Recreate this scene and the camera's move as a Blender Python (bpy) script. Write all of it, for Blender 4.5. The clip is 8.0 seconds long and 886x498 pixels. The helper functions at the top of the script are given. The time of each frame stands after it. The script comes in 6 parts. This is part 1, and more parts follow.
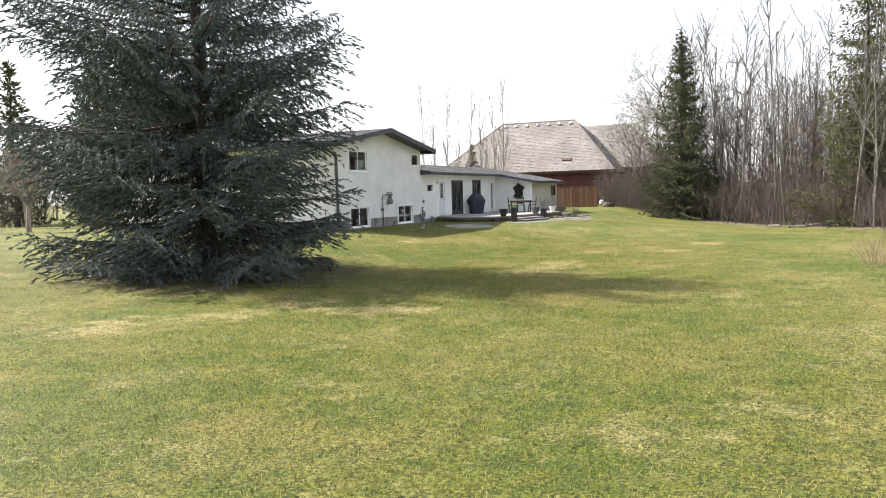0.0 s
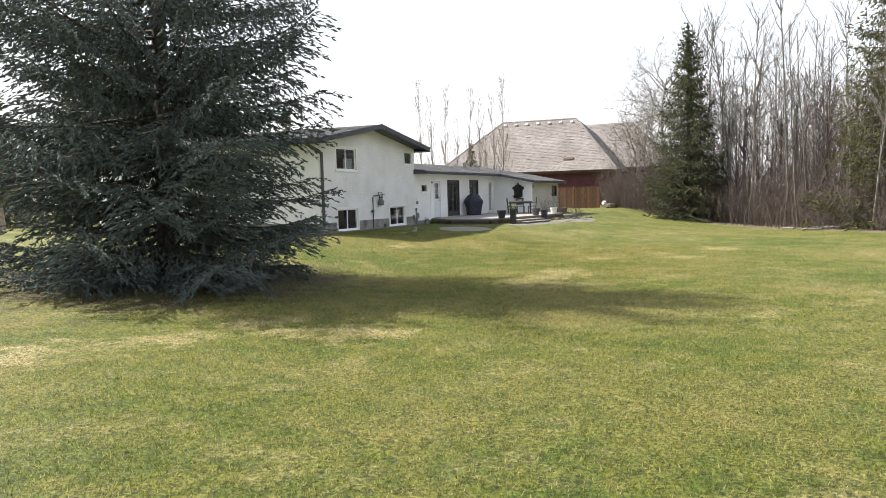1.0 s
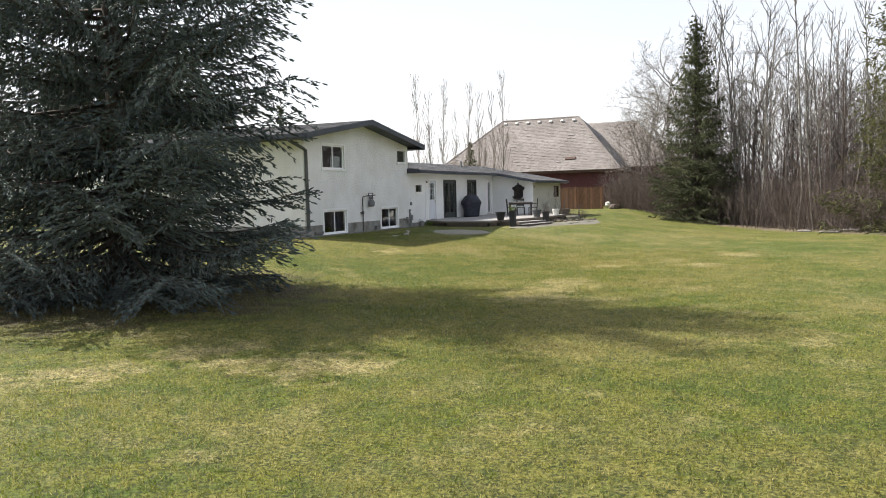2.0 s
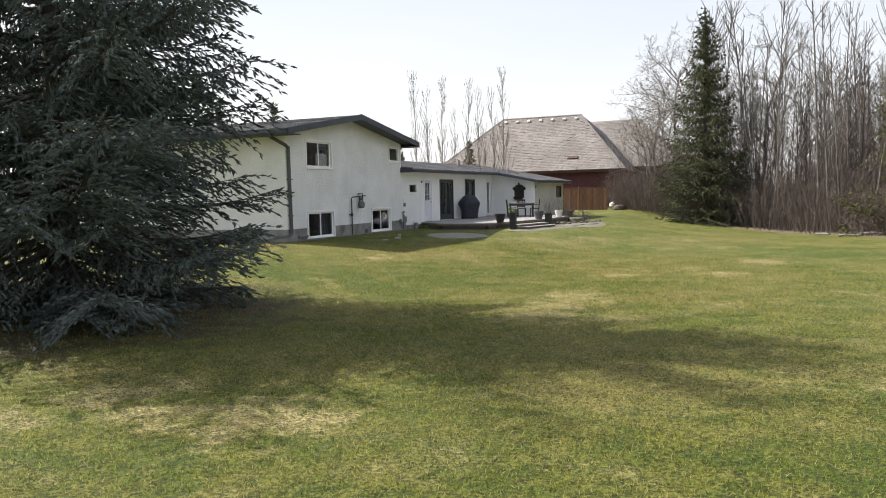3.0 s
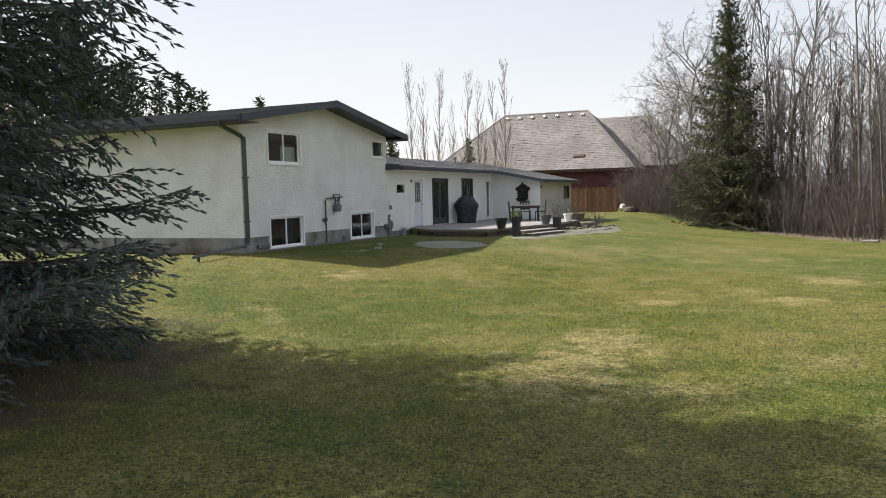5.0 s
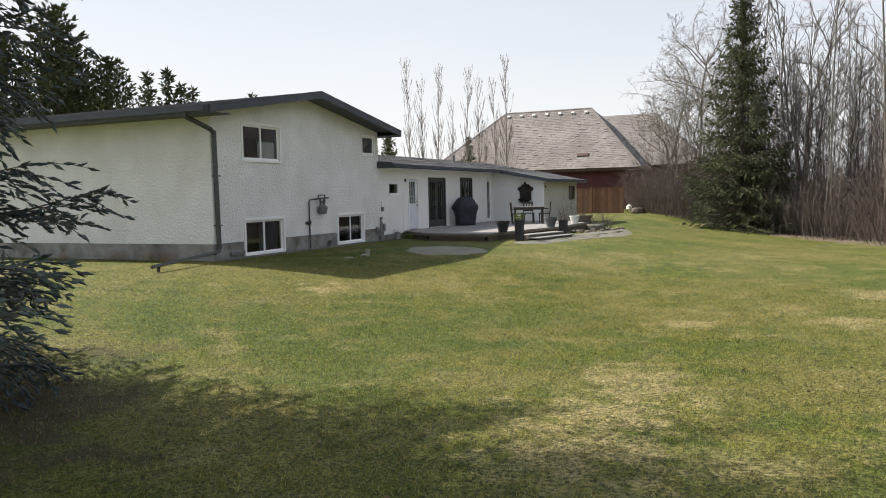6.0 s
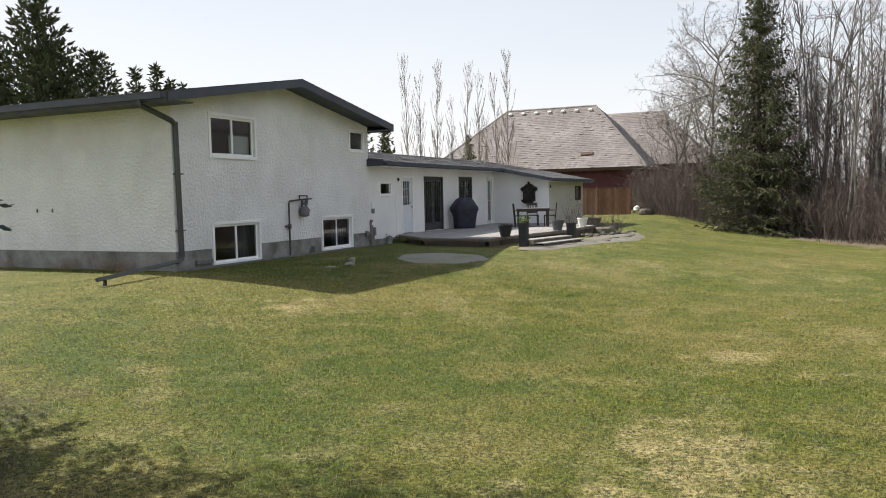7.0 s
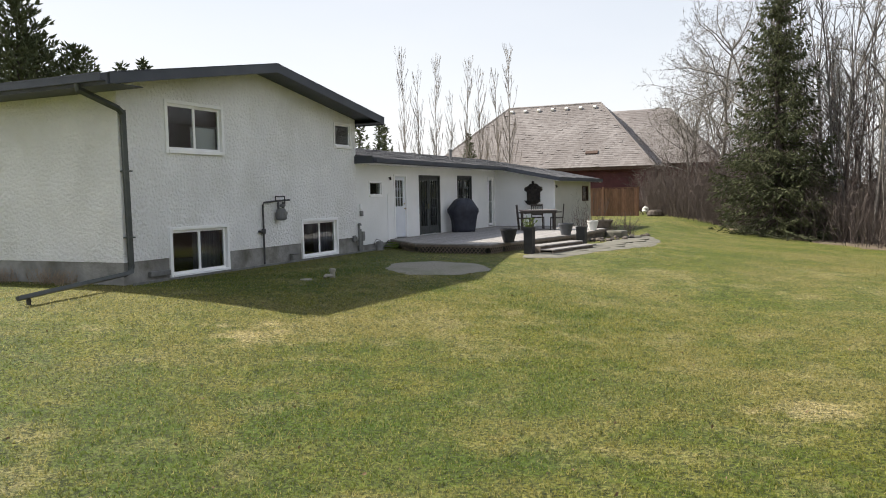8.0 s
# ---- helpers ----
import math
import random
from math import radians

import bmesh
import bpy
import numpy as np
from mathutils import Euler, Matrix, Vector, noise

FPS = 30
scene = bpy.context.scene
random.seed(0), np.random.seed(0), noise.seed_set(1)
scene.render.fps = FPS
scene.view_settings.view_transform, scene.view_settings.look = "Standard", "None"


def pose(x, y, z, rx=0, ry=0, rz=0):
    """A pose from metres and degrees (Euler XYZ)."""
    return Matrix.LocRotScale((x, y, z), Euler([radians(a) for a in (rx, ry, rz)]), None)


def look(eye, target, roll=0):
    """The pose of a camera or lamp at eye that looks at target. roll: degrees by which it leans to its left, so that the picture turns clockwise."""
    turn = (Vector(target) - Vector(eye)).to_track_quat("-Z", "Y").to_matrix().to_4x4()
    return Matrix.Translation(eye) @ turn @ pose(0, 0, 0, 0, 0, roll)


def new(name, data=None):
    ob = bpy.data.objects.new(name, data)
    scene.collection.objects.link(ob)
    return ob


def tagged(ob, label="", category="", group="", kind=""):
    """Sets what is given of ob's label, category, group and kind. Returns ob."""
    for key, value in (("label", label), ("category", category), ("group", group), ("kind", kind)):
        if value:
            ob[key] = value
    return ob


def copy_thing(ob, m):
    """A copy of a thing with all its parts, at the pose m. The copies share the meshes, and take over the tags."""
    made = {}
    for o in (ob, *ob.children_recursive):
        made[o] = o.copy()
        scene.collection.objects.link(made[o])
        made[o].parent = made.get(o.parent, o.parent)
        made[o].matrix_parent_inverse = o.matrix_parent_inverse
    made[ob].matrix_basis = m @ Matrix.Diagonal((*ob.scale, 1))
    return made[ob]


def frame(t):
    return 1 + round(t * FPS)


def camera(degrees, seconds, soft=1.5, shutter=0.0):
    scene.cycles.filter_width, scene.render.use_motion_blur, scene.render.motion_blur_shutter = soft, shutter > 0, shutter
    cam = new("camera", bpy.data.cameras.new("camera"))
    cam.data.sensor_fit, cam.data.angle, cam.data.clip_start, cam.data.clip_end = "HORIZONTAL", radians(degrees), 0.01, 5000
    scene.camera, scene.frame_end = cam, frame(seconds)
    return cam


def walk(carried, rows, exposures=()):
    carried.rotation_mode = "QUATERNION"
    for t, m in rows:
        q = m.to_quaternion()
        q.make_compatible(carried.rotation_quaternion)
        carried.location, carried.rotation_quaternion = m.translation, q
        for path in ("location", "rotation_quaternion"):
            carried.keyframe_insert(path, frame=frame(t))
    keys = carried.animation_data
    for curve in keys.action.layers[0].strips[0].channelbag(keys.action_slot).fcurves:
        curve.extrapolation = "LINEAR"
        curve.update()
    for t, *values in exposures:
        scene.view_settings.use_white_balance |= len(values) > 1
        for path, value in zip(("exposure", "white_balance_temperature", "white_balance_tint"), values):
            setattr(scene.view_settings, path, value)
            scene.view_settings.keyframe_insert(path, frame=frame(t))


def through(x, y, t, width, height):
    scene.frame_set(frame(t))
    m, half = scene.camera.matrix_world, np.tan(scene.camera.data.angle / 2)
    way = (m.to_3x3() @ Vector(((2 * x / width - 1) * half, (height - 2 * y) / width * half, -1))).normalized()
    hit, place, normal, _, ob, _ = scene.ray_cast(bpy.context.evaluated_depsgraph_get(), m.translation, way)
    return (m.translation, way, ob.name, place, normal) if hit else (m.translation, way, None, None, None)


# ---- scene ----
# ================= camera and its walk =================
cam = camera(58.6, 8.0, soft=1.0)
# seconds, eye x, y, z, yaw, pitch, lean
ROWS = [
    (0.0, 18.988, -30.496, 1.501, 24.236, -3.961, -1.504),
    (0.5, 18.645, -29.328, 1.508, 24.267, -3.956, -1.477),
    (1.0, 18.290, -28.163, 1.514, 24.296, -3.951, -1.450),
    (1.5, 17.923, -26.999, 1.521, 24.325, -3.946, -1.425),
    (2.0, 17.543, -25.835, 1.528, 24.353, -3.941, -1.402),
    (2.5, 17.152, -24.671, 1.535, 24.381, -3.936, -1.379),
    (3.0, 16.749, -23.504, 1.541, 24.407, -3.931, -1.358),
    (3.5, 16.335, -22.334, 1.548, 24.433, -3.927, -1.337),
    (4.0, 15.911, -21.160, 1.555, 24.457, -3.922, -1.318),
    (4.5, 15.475, -19.980, 1.562, 24.481, -3.917, -1.300),
    (5.0, 15.030, -18.793, 1.569, 24.504, -3.913, -1.284),
    (5.5, 14.574, -17.598, 1.577, 24.527, -3.908, -1.268),
    (6.0, 14.108, -16.394, 1.584, 24.548, -3.904, -1.254),
    (6.5, 13.633, -15.179, 1.591, 24.568, -3.899, -1.241),
    (7.0, 13.149, -13.952, 1.598, 24.588, -3.895, -1.229),
    (7.5, 12.656, -12.712, 1.606, 24.607, -3.891, -1.218),
    (8.0, 12.154, -11.458, 1.613, 24.625, -3.887, -1.209),
]


def eye_pose(x, y, z, yaw, pitch, lean):
    a, p = radians(yaw), radians(pitch)
    way = Vector((-math.sin(a) * math.cos(p), math.cos(a) * math.cos(p), math.sin(p)))
    return look((x, y, z), Vector((x, y, z)) + way, lean)


EXPOSURES = [(0.0, 1.70), (1.5, 1.43), (3.0, 1.21), (4.5, 1.08), (6.0, 1.03), (8.0, 1.14)]
walk(cam, [(r[0], eye_pose(*r[1:])) for r in ROWS], EXPOSURES)

# ================= world and sun =================
SUN_FROM = Vector((-1.0, -0.045, 1.0)).normalized()
world = bpy.data.worlds.new("sky")
scene.world = world
world.use_nodes = True
wt = world.node_tree
wt.nodes.clear()
w_out = wt.nodes.new("ShaderNodeOutputWorld")
w_bg = wt.nodes.new("ShaderNodeBackground")
w_sky = wt.nodes.new("ShaderNodeTexSky")
w_sky.sky_type = "NISHITA"
w_sky.sun_disc = False
w_sky.sun_elevation = math.asin(SUN_FROM.z)
w_sky.sun_rotation = math.atan2(SUN_FROM.x, SUN_FROM.y)
w_sky.air_density, w_sky.dust_density, w_sky.ozone_density = 1.0, 3.0, 1.0
SKY_STRENGTH, HORIZON, ZENITH = 0.08, 6.9, 3.7
# thin high cloud: a white veil over the clear sky, uneven like cirrus
w_co = wt.nodes.new("ShaderNodeTexCoord")
w_map = wt.nodes.new("ShaderNodeMapping")
w_map.inputs["Scale"].default_value = (1.0, 1.0, 3.0)
w_no = wt.nodes.new("ShaderNodeTexNoise")
w_no.inputs["Scale"].default_value, w_no.inputs["Detail"].default_value = 1.6, 6.0
w_mr = wt.nodes.new("ShaderNodeMapRange")
w_mr.inputs["From Min"].default_value, w_mr.inputs["From Max"].default_value = 0.3, 0.75
w_mr.inputs["To Min"].default_value, w_mr.inputs["To Max"].default_value = 0.93, 0.72
w_mix = wt.nodes.new("ShaderNodeMix")
w_mix.data_type = "RGBA"
# the veil brightens evenly towards the horizon, as haze does
w_sep = wt.nodes.new("ShaderNodeSeparateXYZ")
w_inv = wt.nodes.new("ShaderNodeMapRange")
w_inv.inputs["From Min"].default_value, w_inv.inputs["From Max"].default_value = 0.0, 1.0
w_inv.inputs["To Min"].default_value, w_inv.inputs["To Max"].default_value = 1.0, 0.0
w_pow = wt.nodes.new("ShaderNodeMath")
w_pow.operation = "POWER"
w_pow.inputs[1].default_value = 2.2
w_veil = wt.nodes.new("ShaderNodeMix")
w_veil.data_type = "RGBA"
w_veil.inputs["A"].default_value = (ZENITH * 0.90, ZENITH, ZENITH * 1.20, 1)
w_veil.inputs["B"].default_value = (HORIZON * 1.0, HORIZON, HORIZON * 1.0, 1)
wt.links.new(w_co.outputs["Generated"], w_sep.inputs[0])
wt.links.new(w_sep.outputs["Z"], w_inv.inputs["Value"])
wt.links.new(w_inv.outputs["Result"], w_pow.inputs[0])
wt.links.new(w_pow.outputs[0], w_veil.inputs["Factor"])
wt.links.new(w_veil.outputs["Result"], w_mix.inputs["B"])
wt.links.new(w_co.outputs["Generated"], w_map.inputs["Vector"])
wt.links.new(w_map.outputs["Vector"], w_no.inputs["Vector"])
wt.links.new(w_no.outputs["Fac"], w_mr.inputs["Value"])
wt.links.new(w_mr.outputs["Result"], w_mix.inputs["Factor"])
wt.links.new(w_sky.outputs["Color"], w_mix.inputs["A"])
wt.links.new(w_mix.outputs["Result"], w_bg.inputs["Color"])
w_bg.inputs["Strength"].default_value = SKY_STRENGTH
wt.links.new(w_bg.outputs["Background"], w_out.inputs["Surface"])

sun = new("sun", bpy.data.lights.new("sun", "SUN"))
sun.data.energy, sun.data.angle, sun.data.color = 4.2, radians(0.6), (1.0, 0.94, 0.84)
sun.matrix_world = look(SUN_FROM * 60, (0, 0, 0))


# ================= materials =================
def mat(name, low, high, scale=3.0, rough=0.8, bump=0.3, bump_scale=40.0, metal=0.0, third=None, third_scale=0.6,
        vary=0.0, specular=0.4, stretch=(1, 1, 1), distance=0.01, contrast=(0.35, 0.65)):
    """Two colours mixed by noise, a third in larger stains, relief, and some change from piece to piece."""
    m = bpy.data.materials.new(name)
    m.use_nodes = True
    nt = m.node_tree
    b = nt.nodes["Principled BSDF"]
    co = nt.nodes.new("ShaderNodeTexCoord")
    mp = nt.nodes.new("ShaderNodeMapping")
    mp.inputs["Scale"].default_value = stretch
    nt.links.new(co.outputs["Object"], mp.inputs["Vector"])

    def tex(s, detail=4.0):
        n = nt.nodes.new("ShaderNodeTexNoise")
        n.inputs["Scale"].default_value, n.inputs["Detail"].default_value = s, detail
        nt.links.new(mp.outputs["Vector"], n.inputs["Vector"])
        return n

    def ramp(src, lo, hi):
        r = nt.nodes.new("ShaderNodeMapRange")
        r.inputs["From Min"].default_value, r.inputs["From Max"].default_value = lo, hi
        nt.links.new(src, r.inputs["Value"])
        return r.outputs["Result"]

    def mix(fac, a, c):
        x = nt.nodes.new("ShaderNodeMix")
        x.data_type = "RGBA"
        nt.links.new(fac, x.inputs["Factor"])
        for key, v in (("A", a), ("B", c)):
            if isinstance(v, tuple):
                x.inputs[key].default_value = (*v, 1)
            else:
                nt.links.new(v, x.inputs[key])
        return x.outputs["Result"]

    col = mix(ramp(tex(scale).outputs["Fac"], *contrast), low, high)
    if third:
        col = mix(ramp(tex(third_scale, 6.0).outputs["Fac"], 0.5, 0.72), col, third)
    if vary:
        info = nt.nodes.new("ShaderNodeObjectInfo")
        hs = nt.nodes.new("ShaderNodeHueSaturation")
        nt.links.new(col, hs.inputs["Color"])
        r = nt.nodes.new("ShaderNodeMapRange")
        r.inputs["To Min"].default_value, r.inputs["To Max"].default_value = 1 - vary, 1 + vary
        nt.links.new(info.outputs["Random"], r.inputs["Value"])
        nt.links.new(r.outputs["Result"], hs.inputs["Value"])
        col = hs.outputs["Color"]
    nt.links.new(col, b.inputs["Base Color"])
    b.inputs["Roughness"].default_value, b.inputs["Metallic"].default_value = rough, metal
    b.inputs["Specular IOR Level"].default_value = specular
    if bump:
        bp = nt.nodes.new("ShaderNodeBump")
        bp.inputs["Strength"].default_value, bp.inputs["Distance"].default_value = bump, distance
        nt.links.new(tex(bump_scale, 5.0).outputs["Fac"], bp.inputs["Height"])
        nt.links.new(bp.outputs["Normal"], b.inputs["Normal"])
    return m


def island_mat(name, low, high, rough=0.7, specular=0.3, patch=0.5, tint=None, through=0.0, speck=0.75):
    """For joined leaves, needles, blades and shakes: colour by island and by wide patches."""
    m = mat(name, low, high, scale=patch, rough=rough, bump=0, specular=specular)
    nt = m.node_tree
    b = nt.nodes["Principled BSDF"]
    src = b.inputs["Base Color"].links[0].from_socket
    geo = nt.nodes.new("ShaderNodeNewGeometry")
    x = nt.nodes.new("ShaderNodeMix")
    x.data_type = "RGBA"
    r = nt.nodes.new("ShaderNodeMapRange")
    r.inputs["From Min"].default_value, r.inputs["To Max"].default_value = 0.35, speck
    nt.links.new(geo.outputs["Random Per Island"], r.inputs["Value"])
    nt.links.new(r.outputs["Result"], x.inputs["Factor"])
    nt.links.new(src, x.inputs["A"])
    x.inputs["B"].default_value = (*(tint or high), 1)
    nt.links.new(x.outputs["Result"], b.inputs["Base Color"])
    if through:
        tr = nt.nodes.new("ShaderNodeBsdfTranslucent")
        nt.links.new(x.outputs["Result"], tr.inputs["Color"])
        ms = nt.nodes.new("ShaderNodeMixShader")
        ms.inputs["Fac"].default_value = through
        nt.links.new(b.outputs["BSDF"], ms.inputs[1])
        nt.links.new(tr.outputs["BSDF"], ms.inputs[2])
        nt.links.new(ms.outputs["Shader"], nt.nodes["Material Output"].inputs["Surface"])
    return m


def lawn_mat(name, blades=False):
    """Mown lawn in early spring: green, with yellowed and straw patches."""
    m = bpy.data.materials.new(name)
    m.use_nodes = True
    nt = m.node_tree
    b = nt.nodes["Principled BSDF"]
    co = nt.nodes.new("ShaderNodeTexCoord")

    def tex(s, detail=5.0, rough=0.55):
        n = nt.nodes.new("ShaderNodeTexNoise")
        n.inputs["Scale"].default_value, n.inputs["Detail"].default_value, n.inputs["Roughness"].default_value = s, detail, rough
        nt.links.new(co.outputs["Object"], n.inputs["Vector"])
        return n.outputs["Fac"]

    def ramp(src, lo, hi, a=0.0, c=1.0):
        r = nt.nodes.new("ShaderNodeMapRange")
        r.interpolation_type = "SMOOTHSTEP"
        for k, v in (("From Min", lo), ("From Max", hi), ("To Min", a), ("To Max", c)):
            r.inputs[k].default_value = v
        nt.links.new(src, r.inputs["Value"])
        return r.outputs["Result"]

    def mix(fac, a, c):
        x = nt.nodes.new("ShaderNodeMix")
        x.data_type = "RGBA"
        nt.links.new(fac, x.inputs["Factor"])
        for key, v in (("A", a), ("B", c)):
            if isinstance(v, tuple):
                x.inputs[key].default_value = (*v, 1)
            else:
                nt.links.new(v, x.inputs[key])
        return x.outputs["Result"]

    def calc(op, a, c):
        n = nt.nodes.new("ShaderNodeMath")
        n.operation = op
        for i, v in enumerate((a, c)):
            if isinstance(v, (int, float)):
                n.inputs[i].default_value = v
            else:
                nt.links.new(v, n.inputs[i])
        return n.outputs[0]

    green = mix(ramp(tex(1.3, 7.0, 0.65), 0.36, 0.64), LAWN_GREEN, LAWN_LIME)
    green = mix(ramp(tex(0.26, 8.0, 0.7), 0.40, 0.66), green, LAWN_YELLOW)
    # clumps a hand wide: dark tufts and yellowed ones between
    green = mix(ramp(tex(4.5, 5.0, 0.7), 0.52, 0.68, 0.0, 0.5), green, LAWN_YELLOW)
    green = mix(ramp(tex(2.6, 6.0, 0.75), 0.34, 0.50, 0.5, 0.0), green, LAWN_DEEP)
    # lush grass where the spruce shades it for much of the day
    for px, py, pr in LUSH:
        d = nt.nodes.new("ShaderNodeVectorMath")
        d.operation = "DISTANCE"
        nt.links.new(co.outputs["Object"], d.inputs[0])
        d.inputs[1].default_value = (px, py, -0.7)
        wob = calc("ADD", d.outputs["Value"], ramp(tex(0.9, 6.0, 0.65), 0.25, 0.75, -0.8 * pr, 0.8 * pr))
        green = mix(ramp(wob, 0.2 * pr, 1.25 * pr, 0.65, 0.0), green, LAWN_LUSH)
    # dead patches: wide noise, and the bare places where the thatch shows
    dead = ramp(tex(0.8, 9.0, 0.75), 0.50, 0.70, 0.0, 0.62)
    for px, py, pr in DEAD:
        d = nt.nodes.new("ShaderNodeVectorMath")
        d.operation = "DISTANCE"
        nt.links.new(co.outputs["Object"], d.inputs[0])
        d.inputs[1].default_value = (px, py, -0.7)
        wob = calc("ADD", d.outputs["Value"], ramp(tex(2.2, 7.0, 0.65), 0.2, 0.8, -0.9 * pr, 0.9 * pr))
        dead = calc("MAXIMUM", dead, ramp(wob, 0.15 * pr, 1.15 * pr, 0.95, 0.0))
    fleck = ramp(tex(9.0, 6.0, 0.7), 0.35, 0.65, 0.55, 1.0)
    col = mix(calc("MULTIPLY", dead, fleck), green, LAWN_STRAW)
    # fine dark flecks: shade between the blades painted into the colour, with thatch
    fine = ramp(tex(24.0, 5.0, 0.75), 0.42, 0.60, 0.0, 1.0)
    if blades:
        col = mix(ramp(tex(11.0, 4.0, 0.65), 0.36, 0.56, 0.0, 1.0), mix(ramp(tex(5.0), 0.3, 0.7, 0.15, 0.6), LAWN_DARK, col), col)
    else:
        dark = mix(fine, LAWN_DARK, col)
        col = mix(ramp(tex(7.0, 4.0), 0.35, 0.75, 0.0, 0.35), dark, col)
    # needles and bare soil under the spruce
    d = nt.nodes.new("ShaderNodeVectorMath")
    d.operation = "DISTANCE"
    nt.links.new(co.outputs["Object"], d.inputs[0])
    d.inputs[1].default_value = (3.9, -12.6, -0.5)
    wob = calc("ADD", d.outputs["Value"], ramp(tex(1.1, 6.0), 0.2, 0.8, -2.0, 2.0))
    col = mix(ramp(wob, 2.6, 5.2, 0.85, 0.0), col, LAWN_BARE)
    if blades:
        geo = nt.nodes.new("ShaderNodeNewGeometry")
        col = mix(ramp(geo.outputs["Random Per Island"], 0.45, 1.0, 0.0, 0.75), col, LAWN_TIP)
    nt.links.new(col, b.inputs["Base Color"])
    b.inputs["Roughness"].default_value = 0.75
    b.inputs["Specular IOR Level"].default_value = 0.25
    if blades:
        tr = nt.nodes.new("ShaderNodeBsdfTranslucent")
        nt.links.new(col, tr.inputs["Color"])
        ms = nt.nodes.new("ShaderNodeMixShader")
        ms.inputs["Fac"].default_value = 0.5
        nt.links.new(b.outputs["BSDF"], ms.inputs[1])
        nt.links.new(tr.outputs["BSDF"], ms.inputs[2])
        nt.links.new(ms.outputs["Shader"], nt.nodes["Material Output"].inputs["Surface"])
    else:
        bp = nt.nodes.new("ShaderNodeBump")
        bp.inputs["Strength"].default_value, bp.inputs["Distance"].default_value = 1.0, 0.05
        nt.links.new(calc("ADD", tex(30.0, 5.0, 0.7), calc("MULTIPLY", tex(6.0, 3.0), 1.5)), bp.inputs["Height"])
        nt.links.new(bp.outputs["Normal"], b.inputs["Normal"])
    return m


LAWN_GREEN, LAWN_LIME, LAWN_YELLOW = (0.096, 0.142, 0.012), (0.186, 0.196, 0.027), (0.290, 0.252, 0.078)
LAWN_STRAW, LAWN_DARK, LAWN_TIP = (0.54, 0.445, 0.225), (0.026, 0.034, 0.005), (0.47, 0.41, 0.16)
LAWN_BARE, LAWN_DEEP = (0.07, 0.056, 0.032), (0.052, 0.088, 0.008)
LUSH = [(2.6, 2.2, 2.2), (2.6, 5.4, 2.0), (8.2, -6.6, 2.6), (5.5, -5.6, 2.4), (9.6, -3.0, 2.0), (20.5, -6.5, 3.2), (12.0, -25.0, 2.6), (17.0, 6.0, 4.0)]
LAWN_LUSH = (0.076, 0.132, 0.010)
DEAD = [(12.3, -2.4, 0.7), (14.8, -1.2, 0.7), (15.6, 2.4, 0.9), (12.3, -8.2, 1.2), (12.3, -9.6, 1.1), (12.3, -6.9, 1.0), (11.7, -16.9, 0.9), (10.4, -17.2, 0.7), (8.9, -18.4, 0.9), (7.5, -20.1, 1.0), (9.4, -16.6, 0.8), (4.8, -2.1, 0.8)]
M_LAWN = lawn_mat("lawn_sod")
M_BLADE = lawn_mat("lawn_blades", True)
M_STUCCO = mat("stucco", (0.79, 0.785, 0.78), (0.86, 0.855, 0.85), scale=1.2, rough=0.92, bump=0.9, bump_scale=14.0, distance=0.075,
               third=(0.74, 0.735, 0.71), third_scale=0.8, specular=0.2)
M_STUCCO_WING = mat("smooth_stucco", (0.77, 0.775, 0.765), (0.84, 0.84, 0.83), scale=0.9, rough=0.9, bump=0.5, bump_scale=14.0, distance=0.02, specular=0.2)
M_CREAM = mat("cream_stucco", (0.50, 0.485, 0.43), (0.57, 0.55, 0.495), scale=1.0, rough=0.9, bump=0.4, bump_scale=14.0, distance=0.02)
M_PARGE = mat("parged_concrete", (0.22, 0.216, 0.205), (0.34, 0.33, 0.31), scale=2.5, rough=0.95, bump=0.8, bump_scale=14, distance=0.03,
              third=(0.13, 0.122, 0.10), third_scale=1.3)
M_FASCIA = mat("slate_blue_metal", (0.05, 0.056, 0.072), (0.066, 0.073, 0.09), scale=2, rough=0.5, bump=0.1, bump_scale=6)
M_SOFFIT = mat("soffit_metal", (0.05, 0.055, 0.07), (0.065, 0.07, 0.085), scale=2, rough=0.55, bump=0.1)
M_SHINGLE = mat("asphalt_shingle", (0.13, 0.13, 0.135), (0.24, 0.235, 0.235), scale=14, rough=0.95, bump=0.5, bump_scale=60, vary=0.15)
M_FELT = mat("roof_felt", (0.10, 0.10, 0.105), (0.15, 0.15, 0.15), scale=8, rough=0.95, bump=0.3)
M_SHAKE = island_mat("cedar_shake", (0.185, 0.166, 0.159), (0.245, 0.224, 0.215), rough=0.9, patch=0.5, tint=(0.15, 0.13, 0.122))
M_MAROON = mat("maroon_siding", (0.075, 0.022, 0.028), (0.10, 0.03, 0.036), scale=1.5, rough=0.7, bump=0.2)
M_BROWN = mat("brown_trim", (0.06, 0.035, 0.025), (0.09, 0.05, 0.035), scale=3, rough=0.7, bump=0.2)
M_WHITE = mat("white_vinyl", (0.86, 0.86, 0.86), (0.91, 0.91, 0.905), scale=2, rough=0.45, bump=0.05)
M_DOOR = mat("white_painted_door", (0.66, 0.69, 0.74), (0.73, 0.75, 0.79), scale=2, rough=0.5, bump=0.05)
M_DARKWOOD = mat("dark_stained_wood", (0.035, 0.028, 0.024), (0.06, 0.048, 0.04), scale=6, rough=0.6, bump=0.3, stretch=(1, 1, 8))
